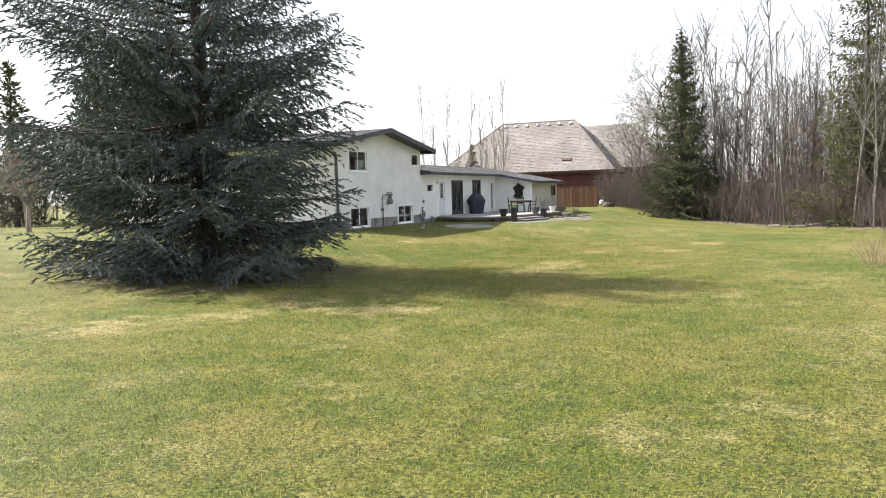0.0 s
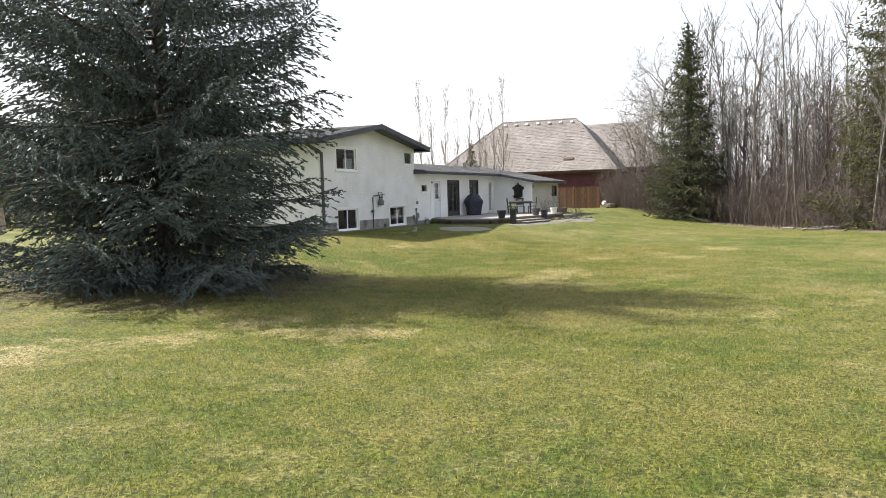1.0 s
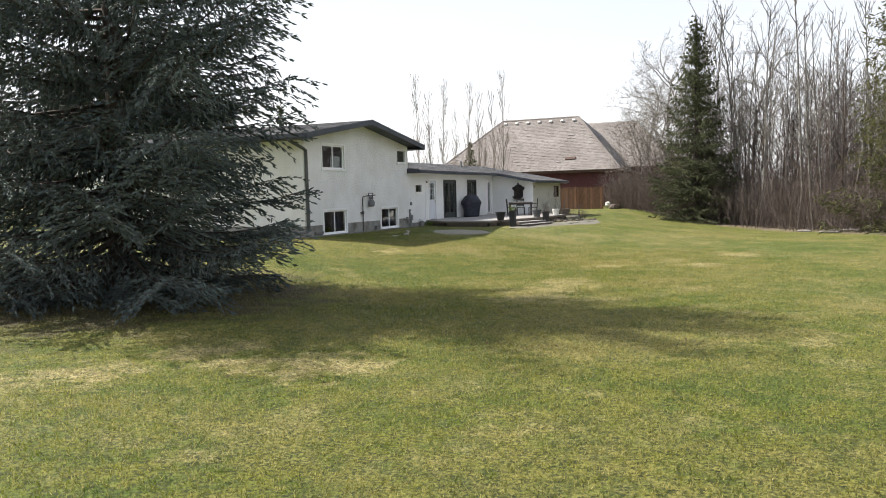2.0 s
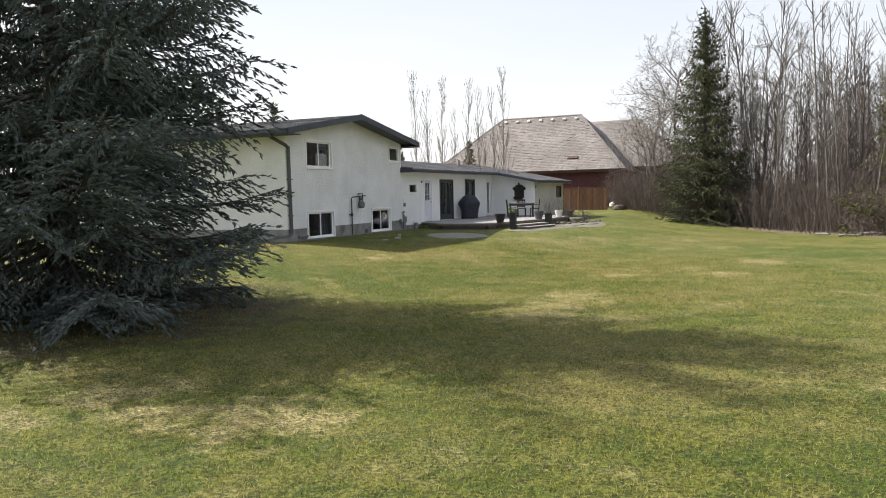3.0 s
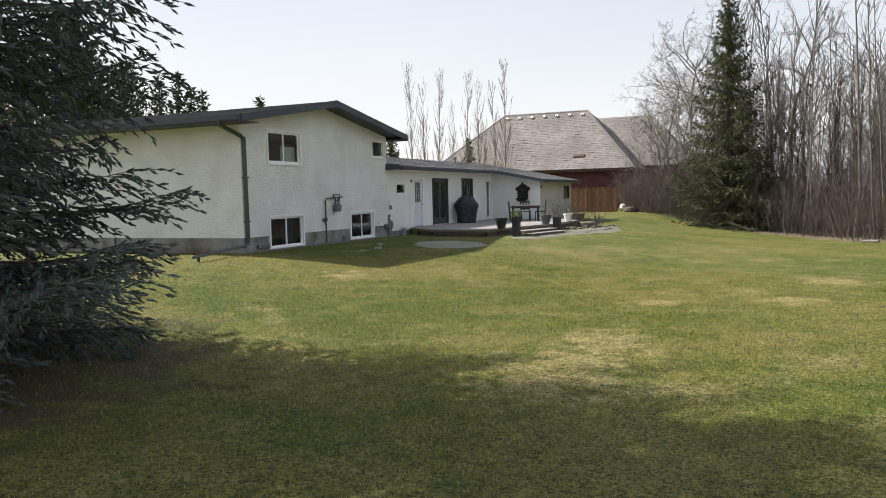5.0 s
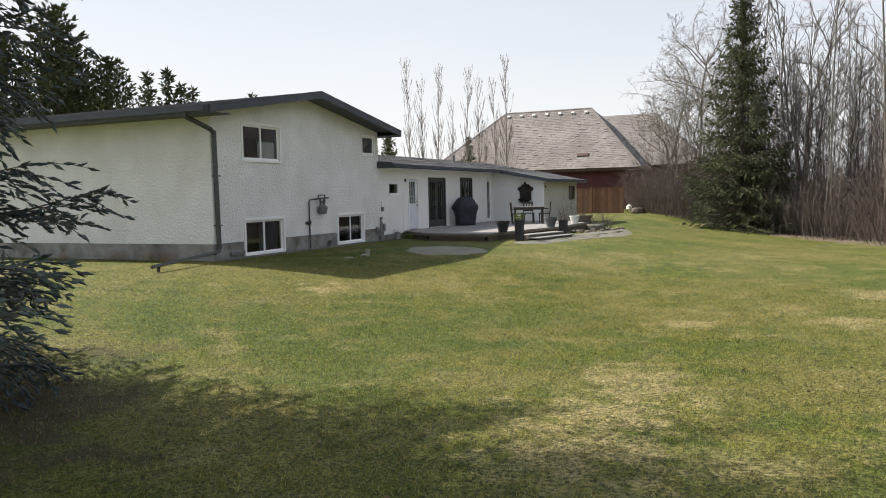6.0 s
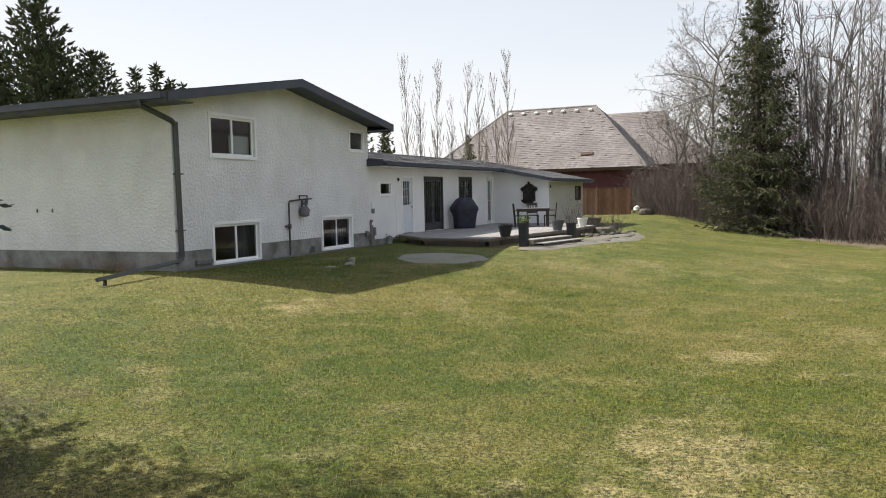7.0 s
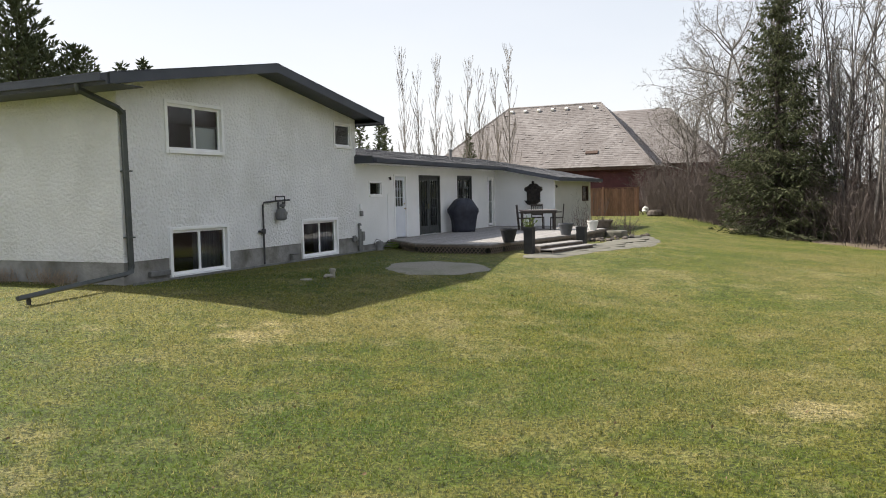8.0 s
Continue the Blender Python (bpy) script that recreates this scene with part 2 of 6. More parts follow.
M_FRENCH = mat("weathered_dark_paint", (0.045, 0.05, 0.05), (0.075, 0.08, 0.078), scale=6, rough=0.55, bump=0.15)
M_DECK = mat("grey_deck_board", (0.21, 0.197, 0.188), (0.33, 0.312, 0.298), scale=5, rough=0.85, bump=0.4, bump_scale=30, stretch=(6, 1, 6), vary=0.12)
M_TABLE = mat("worn_grey_tabletop", (0.10, 0.09, 0.085), (0.18, 0.165, 0.155), scale=6, rough=0.7, bump=0.3, stretch=(1, 6, 1))
M_LATTICE = mat("lattice_wood", (0.15, 0.12, 0.095), (0.22, 0.18, 0.145), scale=5, rough=0.85, bump=0.2, vary=0.15)
M_FENCE = mat("cedar_fence", (0.125, 0.064, 0.038), (0.20, 0.108, 0.064), scale=4, rough=0.8, bump=0.3, bump_scale=30, stretch=(6, 6, 0.6), vary=0.22)
M_STEEL = mat("grey_painted_pipe", (0.17, 0.17, 0.17), (0.24, 0.24, 0.235), scale=6, rough=0.5, bump=0.1, metal=0.3)
M_PIPE = mat("dark_gas_pipe", (0.045, 0.045, 0.05), (0.075, 0.07, 0.07), scale=8, rough=0.55, bump=0.2)
M_METER = mat("grey_meter", (0.12, 0.122, 0.13), (0.18, 0.182, 0.19), scale=5, rough=0.5, bump=0.1)
M_SPOUT = mat("green_grey_downspout", (0.06, 0.067, 0.066), (0.085, 0.092, 0.09), scale=4, rough=0.5, bump=0.1)
M_COVER = mat("navy_fabric_cover", (0.018, 0.02, 0.032), (0.03, 0.034, 0.05), scale=5, rough=0.6, bump=0.5, bump_scale=7, distance=0.03)
M_POT = mat("dark_planter", (0.018, 0.019, 0.022), (0.034, 0.034, 0.038), scale=5, rough=0.6, bump=0.1)
M_POT_GREY = mat("grey_planter", (0.07, 0.075, 0.085), (0.11, 0.115, 0.125), scale=5, rough=0.6, bump=0.1)
M_POT_WHITE = mat("white_planter", (0.6, 0.6, 0.57), (0.7, 0.69, 0.66), scale=5, rough=0.6, bump=0.1)
M_SOIL = mat("potting_soil", (0.04, 0.03, 0.022), (0.09, 0.07, 0.05), scale=20, rough=0.95, bump=0.6, bump_scale=30)
M_IRON = mat("dark_cast_iron", (0.02, 0.018, 0.017), (0.05, 0.042, 0.036), scale=9, rough=0.55, bump=0.5, bump_scale=25, metal=0.4)
M_FLAG = mat("flagstone", (0.10, 0.096, 0.076), (0.165, 0.155, 0.125), scale=3, rough=0.9, bump=0.4, vary=0.12)
M_GRAVEL = mat("pea_gravel", (0.17, 0.157, 0.125), (0.28, 0.262, 0.215), scale=30, rough=0.95, bump=0.7, bump_scale=45, third=(0.17, 0.17, 0.11), third_scale=1.2)
M_ROCK = mat("dark_field_stone", (0.055, 0.045, 0.038), (0.15, 0.125, 0.105), scale=4, rough=0.9, bump=0.7, bump_scale=9, distance=0.04, vary=0.2)
M_BARK = mat("spruce_bark", (0.045, 0.035, 0.03), (0.10, 0.083, 0.072), scale=9, rough=0.95, bump=0.8, bump_scale=22, stretch=(1, 1, 0.3), distance=0.03)
M_BARE = mat("grey_bark", (0.105, 0.096, 0.089), (0.21, 0.194, 0.178), scale=4, rough=0.9, bump=0.3, vary=0.2)
M_POPLAR = mat("poplar_bark", (0.17, 0.145, 0.125), (0.29, 0.25, 0.215), scale=4, rough=0.9, bump=0.3, vary=0.12)
M_TWIG = mat("red_brown_twigs", (0.074, 0.057, 0.051), (0.145, 0.116, 0.103), scale=0.8, rough=0.9, bump=0, vary=0.25)
M_PALE = mat("pale_bark", (0.14, 0.127, 0.113), (0.25, 0.228, 0.205), scale=4, rough=0.9, bump=0.3, vary=0.1)
M_DULL = mat("dull_pvc", (0.26, 0.245, 0.21), (0.36, 0.34, 0.29), scale=5, rough=0.7, bump=0.1)
M_FALLEN = mat("fallen_leaves", (0.12, 0.075, 0.04), (0.21, 0.145, 0.085), scale=1.5, rough=0.95, bump=0)
M_DRY = mat("dry_shrub_stems", (0.24, 0.175, 0.12), (0.38, 0.29, 0.21), scale=1.5, rough=0.9, bump=0)
M_LITTER = mat("leaf_litter", (0.085, 0.065, 0.045), (0.18, 0.14, 0.10), scale=6, rough=0.95, bump=0.8, bump_scale=16, distance=0.05,
               third=(0.10, 0.11, 0.04), third_scale=0.5)
# blue-grey needles; the patch contrast also paints in sunlit and shaded boughs
M_NEEDLE_BLUE = island_mat("blue_spruce_needles", (0.058, 0.078, 0.082), (0.140, 0.170, 0.160), rough=0.85, specular=0.12, patch=0.45, tint=(0.16, 0.19, 0.15), through=0.15, speck=0.5)
M_NEEDLE_GREEN = island_mat("green_spruce_needles", (0.052, 0.062, 0.034), (0.098, 0.108, 0.056), rough=0.85, specular=0.12, patch=0.5, tint=(0.13, 0.13, 0.07), through=0.2, speck=0.5)
M_NEEDLE_OLIVE = island_mat("olive_spruce_needles", (0.075, 0.080, 0.036), (0.125, 0.128, 0.058), rough=0.85, specular=0.12, patch=0.4, tint=(0.15, 0.14, 0.07), through=0.25, speck=0.5)
M_NEEDLE_PINE = island_mat("pine_needles", (0.066, 0.082, 0.046), (0.11, 0.125, 0.064), rough=0.85, specular=0.12, patch=0.3, tint=(0.11, 0.115, 0.06), through=0.2, speck=0.5)
M_LEAF = island_mat("young_leaves", (0.10, 0.16, 0.03), (0.17, 0.23, 0.05), patch=4.0, tint=(0.22, 0.26, 0.07), through=0.3)
M_ROOM = mat("room_paint", (0.20, 0.19, 0.18), (0.24, 0.23, 0.21), scale=1, rough=0.9, bump=0)
M_BLIND = mat("pale_blind", (0.55, 0.56, 0.55), (0.62, 0.63, 0.61), scale=2, rough=0.8, bump=0.1)
M_CURTAIN = mat("grey_curtain", (0.12, 0.12, 0.15), (0.2, 0.2, 0.24), scale=3, rough=0.9, bump=0.3, stretch=(8, 8, 0.5))
M_BLACK = mat("black_plastic", (0.015, 0.015, 0.015), (0.03, 0.03, 0.03), scale=4, rough=0.5, bump=0.1)
M_BRASS = mat("door_brass", (0.35, 0.30, 0.22), (0.45, 0.40, 0.3), scale=5, rough=0.35, bump=0, metal=1.0)
M_GLASS = bpy.data.materials.new("window_glass")
M_GLASS.use_nodes = True
gb = M_GLASS.node_tree.nodes["Principled BSDF"]
gb.inputs["Base Color"].default_value = (0.82, 0.87, 0.87, 1)
gb.inputs["Roughness"].default_value = 0.02
gb.inputs["IOR"].default_value = 1.5
gb.inputs["Transmission Weight"].default_value = 1.0


# ================= builders =================
def thing(name, at=(0, 0, 0), label="", category="", group="", kind="", turn=0.0):
    ob = new(name)
    ob.matrix_basis = pose(*at, 0, 0, turn)
    return tagged(ob, label, category, group, kind)


def part(name, bm, material, parent=None, label=""):
    if isinstance(bm, bmesh.types.BMesh):
        me = bpy.data.meshes.new(name)
        bm.normal_update()
        bm.to_mesh(me)
        bm.free()
    else:
        me = bm
    if not me.materials:
        me.materials.append(material)
    ob = new(name, me)
    ob.parent = parent
    return tagged(ob, label)


def box(bm, x0, y0, z0, x1, y1, z1, bevel=0.0, m=None):
    r = bmesh.ops.create_cube(bm, size=1)
    vs = r["verts"]
    for v in vs:
        v.co = Vector(((x0 + x1) / 2 + v.co.x * (x1 - x0), (y0 + y1) / 2 + v.co.y * (y1 - y0), (z0 + z1) / 2 + v.co.z * (z1 - z0)))
    if bevel:
        es = list({e for v in vs for e in v.link_edges})
        vs = [v for f in bmesh.ops.bevel(bm, geom=es, offset=bevel, segments=1, affect="EDGES")["faces"] for v in f.verts]
        vs = list(set(vs))
    if m is not None:
        bmesh.ops.transform(bm, matrix=m, verts=vs)
    return bm


def boxed(*a, **k):
    return box(bmesh.new(), *a, **k)


def prism(pts, z0, z1):
    """An upright prism over a plan."""
    bm = bmesh.new()
    lo = [bm.verts.new((x, y, z0)) for x, y in pts]
    hi = [bm.verts.new((x, y, z1)) for x, y in pts]
    bm.faces.new(lo[::-1])
    bm.faces.new(hi)
    for i in range(len(pts)):
        j = (i + 1) % len(pts)
        bm.faces.new((lo[i], lo[j], hi[j], hi[i]))
    return bm


def slab(bm, corners, thick):
    """A plate whose top has these corners."""
    hi = [bm.verts.new(c) for c in corners]
    lo = [bm.verts.new((c[0], c[1], c[2] - thick)) for c in corners]
    n = len(hi)
    bm.faces.new(hi)
    bm.faces.new(lo[::-1])
    for i in range(n):
        j = (i + 1) % n
        bm.faces.new((hi[i], lo[i], lo[j], hi[j]))
    bmesh.ops.recalc_face_normals(bm, faces=bm.faces[:])
    return bm


def lathe(profile, n=20, bm=None, at=(0, 0, 0)):
    bm = bm or bmesh.new()
    rings = []
    for r, z in profile:
        rings.append([bm.verts.new((at[0] + r * math.cos(2 * math.pi * i / n), at[1] + r * math.sin(2 * math.pi * i / n), at[2] + z)) for i in range(n)])
    for a, b in zip(rings, rings[1:]):
        for i in range(n):
            bm.faces.new((a[i], a[(i + 1) % n], b[(i + 1) % n], b[i]))
    bm.faces.new(rings[0][::-1])
    bm.faces.new(rings[-1])
    return bm


def tube(bm, pts, r, n=8):
    """A round pipe along points, mitred at the bends."""
    rings = []
    pts = [Vector(p) for p in pts]
    for i, p in enumerate(pts):
        d = (pts[min(i + 1, len(pts) - 1)] - pts[max(i - 1, 0)]).normalized()
        u = d.cross(Vector((0.31, 0.17, 0.94)))
        if u.length < 0.2:
            u = d.cross(Vector((1, 0, 0)))
        u.normalize()
        w = d.cross(u)
        rings.append([bm.verts.new(p + (u * math.cos(2 * math.pi * k / n) + w * math.sin(2 * math.pi * k / n)) * r) for k in range(n)])
    for a, b in zip(rings, rings[1:]):
        for k in range(n):
            bm.faces.new((a[k], a[(k + 1) % n], b[(k + 1) % n], b[k]))
    bm.faces.new(rings[0][::-1])
    bm.faces.new(rings[-1])
    return bm


def raw_mesh(name, verts, faces, smooth=False):
    """A mesh from arrays: vertices (n, 3), faces (m, 3 or 4)."""
    me = bpy.data.meshes.new(name)
    k = faces.shape[1]
    me.vertices.add(len(verts))
    me.vertices.foreach_set("co", np.ascontiguousarray(verts, dtype=np.float32).ravel())
    me.loops.add(faces.size)
    me.loops.foreach_set("vertex_index", np.ascontiguousarray(faces, dtype=np.int32).ravel())
    me.polygons.add(len(faces))
    me.polygons.foreach_set("loop_start", np.arange(0, faces.size, k, dtype=np.int32))
    me.polygons.foreach_set("use_smooth", np.full(len(faces), smooth, dtype=bool))
    me.update(calc_edges=True)
    return me


def frames_of(D, rng):
    """Unit ways D and two across them, turned at random."""
    D = D / np.maximum(np.linalg.norm(D, axis=1, keepdims=True), 1e-9)
    R = rng.normal(size=D.shape)
    B = np.cross(D, R)
    B /= np.maximum(np.linalg.norm(B, axis=1, keepdims=True), 1e-9)
    return D, B, np.cross(D, B)


def scatter(tv, tf, P, D, S, rng):
    """The template (tv, tf), its x along D, at every P, S times as large."""
    D, B, C = frames_of(D, rng)
    V = P[:, None] + S[:, None, None] * (tv[None, :, 0:1] * D[:, None] + tv[None, :, 1:2] * B[:, None] + tv[None, :, 2:3] * C[:, None])
    F = tf[None] + (np.arange(len(P)) * len(tv))[:, None, None]
    return V.reshape(-1, 3), F.reshape(-1, tf.shape[1])


def rods(A, B, ra, rb, rng, n=3):
    """Thin tapered sticks from A to B as n-sided tubes (quads)."""
    D, U, W = frames_of(B - A, rng)
    vs = []
    for k in range(n):
        a = 2 * math.pi * k / n
        o = math.cos(a) * U + math.sin(a) * W
        vs += [A + o * ra[:, None], B + o * rb[:, None]]
    V = np.stack(vs, 1)
    f = np.array([[2 * k, 2 * ((k + 1) % n), 2 * ((k + 1) % n) + 1, 2 * k + 1] for k in range(n)])
    F = f[None] + (np.arange(len(A)) * 2 * n)[:, None, None]
    return V.reshape(-1, 3), F.reshape(-1, 4)


def loft(points, radii, n=7):
    """One connected round stem through the points."""
    P, R = np.array(points, float), np.array(radii, float)
    T = np.gradient(P, axis=0)
    T /= np.linalg.norm(T, axis=1, keepdims=True)
    U = np.cross(T, (0.9, 0.3, 0.31))
    U /= np.linalg.norm(U, axis=1, keepdims=True)
    W = np.cross(T, U)
    a = np.linspace(0, 2 * math.pi, n, endpoint=False)
    V = P[:, None] + R[:, None, None] * (np.cos(a)[None, :, None] * U[:, None] + np.sin(a)[None, :, None] * W[:, None])
    i, k = np.meshgrid(np.arange(len(P) - 1), np.arange(n), indexing="ij")
    j = (k + 1) % n
    F = np.stack([i * n + k, i * n + j, (i + 1) * n + j, (i + 1) * n + k], -1).reshape(-1, 4)
    return V.reshape(-1, 3), F


def smoothstep(u):
    u = np.clip(u, 0.0, 1.0)
    return u * u * (3 - 2 * u)


def ground_z(x, y):
    """The lawn: falls away from the house, and further towards the wood."""
    u = (x - 0.4 * np.clip(y, -10, 12)) / 12.0
    z = -0.03 - 0.7 * smoothstep(u)
    z = z - 0.42 * smoothstep((np.asarray(y) - 8.0) / 22.0) * smoothstep((x - 4.0) / 5.0)
    return z + 0.02 * np.sin(x * 0.9 + 1.3) * np.sin(y * 0.7) * smoothstep((np.asarray(x) - 4.0) / 4.0)


def gz(x, y):
    return float(ground_z(x, y))


# ================= ground =================
def axis(lo, hi, step, far):
    mid = np.arange(lo, hi + step, step)
    out = np.geomspace(step, far, 36)
    return np.concatenate([lo - out[::-1], mid, hi + out])


def build_ground():
    X, Y = axis(-30.0, 40.0, 0.9, 2500.0), axis(-45.0, 60.0, 0.9, 2500.0)
    gx, gy = np.meshgrid(X, Y, indexing="ij")
    V = np.stack([gx, gy, ground_z(gx, gy)], -1).reshape(-1, 3)
    i, j = np.meshgrid(np.arange(len(X) - 1), np.arange(len(Y) - 1), indexing="ij")
    a = (i * len(Y) + j).ravel()
    F = np.stack([a, a + len(Y), a + len(Y) + 1, a + 1], 1)
    tagged(part("ground", raw_mesh("ground", V, F, True), M_LAWN), "patchy green and straw-coloured mown lawn", "lawn", kind="structure")


build_ground()


# ================= house =================
def wall(name, run, a0, a1, z0, z1, face, thick, holes, material, parent):
    """A wall along 'x' or 'y' from a0 to a1, its outer face at `face`, its body going `thick` (signed) behind, with openings
    (b0, b1, c0, c1) cut through."""
    bm = bmesh.new()
    us = sorted({a0, a1, *(v for h in holes for v in h[:2])})
    zs = sorted({z0, z1, *(v for h in holes for v in h[2:])})
    f0, f1 = sorted((face, face + thick))
    for u, v in zip(us, us[1:]):
        for c, d in zip(zs, zs[1:]):
            if any(h[0] <= (u + v) / 2 <= h[1] and h[2] <= (c + d) / 2 <= h[3] for h in holes):
                continue
            box(bm, *((u, f0, c, v, f1, d) if run == "x" else (f0, u, c, f1, v, d)))
    bmesh.ops.remove_doubles(bm, verts=bm.verts[:], dist=0.0005)
    inner = [f for f in bm.faces if any(all(e.is_valid for e in f.edges) and g is not f and set(g.verts) == set(f.verts) for e in f.edges for g in e.link_faces)]
    bmesh.ops.delete(bm, geom=inner, context="FACES")
    return part(name, bm, material, parent)


def sash_window(name, y0, y1, z0, z1, label, blind=None, split=True, frame_m=None, curtain=None, fw=0.075, s=0.055):
    """A white slider in the wall x = 0: casing, frame, two sashes with panes, and what hangs behind them."""
    frame_m = frame_m or M_WHITE
    w = thing(name, (0, (y0 + y1) / 2, z0), label, "window", kind="structure")
    h, a = z1 - z0, (y1 - y0) / 2
    bm = bmesh.new()
    for q in ((-0.10, -a, 0, 0.03, -a + fw, h), (-0.10, a - fw, 0, 0.03, a, h), (-0.10, -a + fw, h - fw, 0.03, a - fw, h)):
        box(bm, *q, bevel=0.006)
    part("window_frame", bm, frame_m, w)
    part("window_sill", boxed(-0.10, -a + fw, 0, 0.05, a - fw, 0.08, bevel=0.008), frame_m, w)
    cols = [(-a + fw, 0.0), (0.0, a - fw)] if split else [(-a + fw, a - fw)]
    for k, (u, v) in enumerate(cols):
        off = -0.03 - 0.035 * k
        bm = bmesh.new()
        for q in ((u, 0.08, u + s, h - fw), (v - s, 0.08, v, h - fw), (u + s, 0.08, v - s, 0.08 + s), (u + s, h - fw - s, v - s, h - fw)):
            box(bm, off - 0.015, q[0], q[1], off + 0.015, q[2], q[3])
        sash = part("sash", bm, frame_m, w)
        p = part("pane", boxed(off - 0.003, u + s, 0.08 + s, off + 0.003, v - s, h - fw - s), M_GLASS, sash)
        p.visible_shadow = False
    if blind:
        u, v, low = blind
        part("blind", boxed(-0.2, u, low, -0.19, v, h * 0.55), M_BLIND, w, "pale half-height blind")
    if curtain:
        bm = bmesh.new()
        u, v = curtain
        n = 26
        rows = [[bm.verts.new((-0.24 + 0.03 * math.sin(i * 1.7), u + (v - u) * i / n, z)) for i in range(n + 1)] for z in (0.02, h - 0.05)]
        for i in range(n):
            bm.faces.new((rows[0][i], rows[0][i + 1], rows[1][i + 1], rows[1][i]))
        bmesh.ops.solidify(bm, geom=bm.faces[:], thickness=0.006)
        part("curtain", bm, M_CURTAIN, w)
    return w


BACK = -12.5          # far side of the house
TOP = 3.90            # plate of the two-storey part
W1, W2 = (1.24, 3.08, 2.62, 3.74), (7.76, 8.70, 3.02, 3.76)
B1, B2 = (1.23, 3.13, -0.03, 1.06), (6.05, 7.85, -0.02, 1.05)
SW = (9.68, 10.50, 1.60, 2.10)
DOOR, FRENCH, TALL, SIDE = (11.30, 12.22, 0.25, 2.33), (13.16, 14.86, 0.25, 2.33), (16.5, 17.9, 0.9, 2.36), (19.7, 20.42, 0.27, 2.37)

house = thing("split_level_house", (0, 0, 0), "white stucco split-level house with slate-blue fascia and low roofs", "house")
wall("gable_wall", "y", 0.0, 8.96, 0.42, TOP, 0.0, -0.2, [(*W1[:2], *W1[2:]), W2, (B1[0], B1[1], 0.42, B1[3]), (B2[0], B2[1], 0.42, B2[3])], M_STUCCO, house)
wall("gable_foundation", "y", 0.0, 8.96, -0.5, 0.42, -0.02, -0.2, [(B1[0], B1[1], B1[2], 0.42), (B2[0], B2[1], B2[2], 0.42)], M_PARGE, house)
wall("side_wall", "x", BACK, -0.2, 0.42, TOP, 0.0, 0.2, [], M_STUCCO, house)
wall("side_foundation", "x", BACK, -0.22, -0.5, 0.42, 0.02, 0.2, [], M_PARGE, house)
wall("wing_wall", "y", 8.96, 20.64, 0.16, 2.604, 0.0, -0.2, [SW, DOOR, FRENCH, TALL, SIDE], M_STUCCO_WING, house)
wall("wing_foundation", "y", 8.96, 20.64, -0.5, 0.16, -0.02, -0.2, [], M_PARGE, house)
wall("upper_end_wall", "x", BACK, -0.2, 2.4, TOP, 8.96, -0.2, [], M_STUCCO, house)
wall("rear_wall", "y", 0.0, 26.9, -0.5, 2.55, BACK, -0.2, [], M_STUCCO, house)
wall("far_end_wall", "x", BACK, 2.4, -0.5, 2.3, 26.9, -0.2, [], M_STUCCO_WING, house)
# gable triangle
bm = bmesh.new()
tri = [(0.0, TOP), (8.96, TOP), (4.22, 4.70)]
a = [bm.verts.new((0.0, y, z)) for y, z in tri]
b = [bm.verts.new((-0.2, y, z)) for y, z in tri]
bm.faces.new(a)
bm.faces.new(b[::-1])
for i in range(3):
    j = (i + 1) % 3
    bm.faces.new((a[i], b[i], b[j], a[j]))
bmesh.ops.recalc_face_normals(bm, faces=bm.faces[:])
part("gable", bm, M_STUCCO, house)
# bump-out: end wall under the falling roof, then the cream wall set back
bm = bmesh.new()
slope_pts = [(0.0, 0.16), (2.6, 0.16), (2.6, 2.175), (0.0, 2.68)]
a = [bm.verts.new((x, 20.64, z)) for x, z in slope_pts]
b = [bm.verts.new((x, 20.84, z)) for x, z in slope_pts]
bm.faces.new(a)
bm.faces.new(b[::-1])
for i in range(4):
    j = (i + 1) % 4
    bm.faces.new((a[i], b[i], b[j], a[j]))
bmesh.ops.recalc_face_normals(bm, faces=bm.faces[:])
part("bump_out_wall", bm, M_STUCCO_WING, house)
part("bump_out_foundation", boxed(0.0, 20.66, -0.4, 2.58, 20.84, 0.16), M_PARGE, house)
part("corner_board", boxed(2.6, 20.61, -0.1, 2.64, 20.70, 2.12), M_WHITE, house)
CW = (25.3, 26.4, 1.2, 1.93)
wall("cream_wall", "y", 20.84, 26.9, -0.3, 2.13, 2.6, -0.15, [CW], M_CREAM, house)
# floors and ceilings inside, which close the rooms
part("upper_floor", boxed(BACK + 0.01, 0.21, 1.5, -0.21, 8.75, 1.7), M_ROOM, house)
part("attic_floor", boxed(BACK + 0.01, 0.21, TOP - 0.06, -0.21, 8.75, TOP - 0.01), M_ROOM, house)
part("basement_floor", boxed(BACK + 0.01, 0.23, -1.2, -0.24, 26.6, -1.0), M_ROOM, house)
part("wing_floor", boxed(BACK + 0.01, 9.0, 0.05, -0.21, 26.6, 0.2), M_ROOM, house)
part("inner_wall", boxed(-4.2, 0.21, -1.0, -4.1, 26.6, 2.3), M_ROOM, house)
part("upper_inner_wall", boxed(-4.2, 0.21, 1.71, -4.1, 8.75, 3.8), M_ROOM, house)
part("cross_wall", boxed(-4.1, 8.76, -1.0, -0.21, 8.96, 2.4), M_ROOM, house)

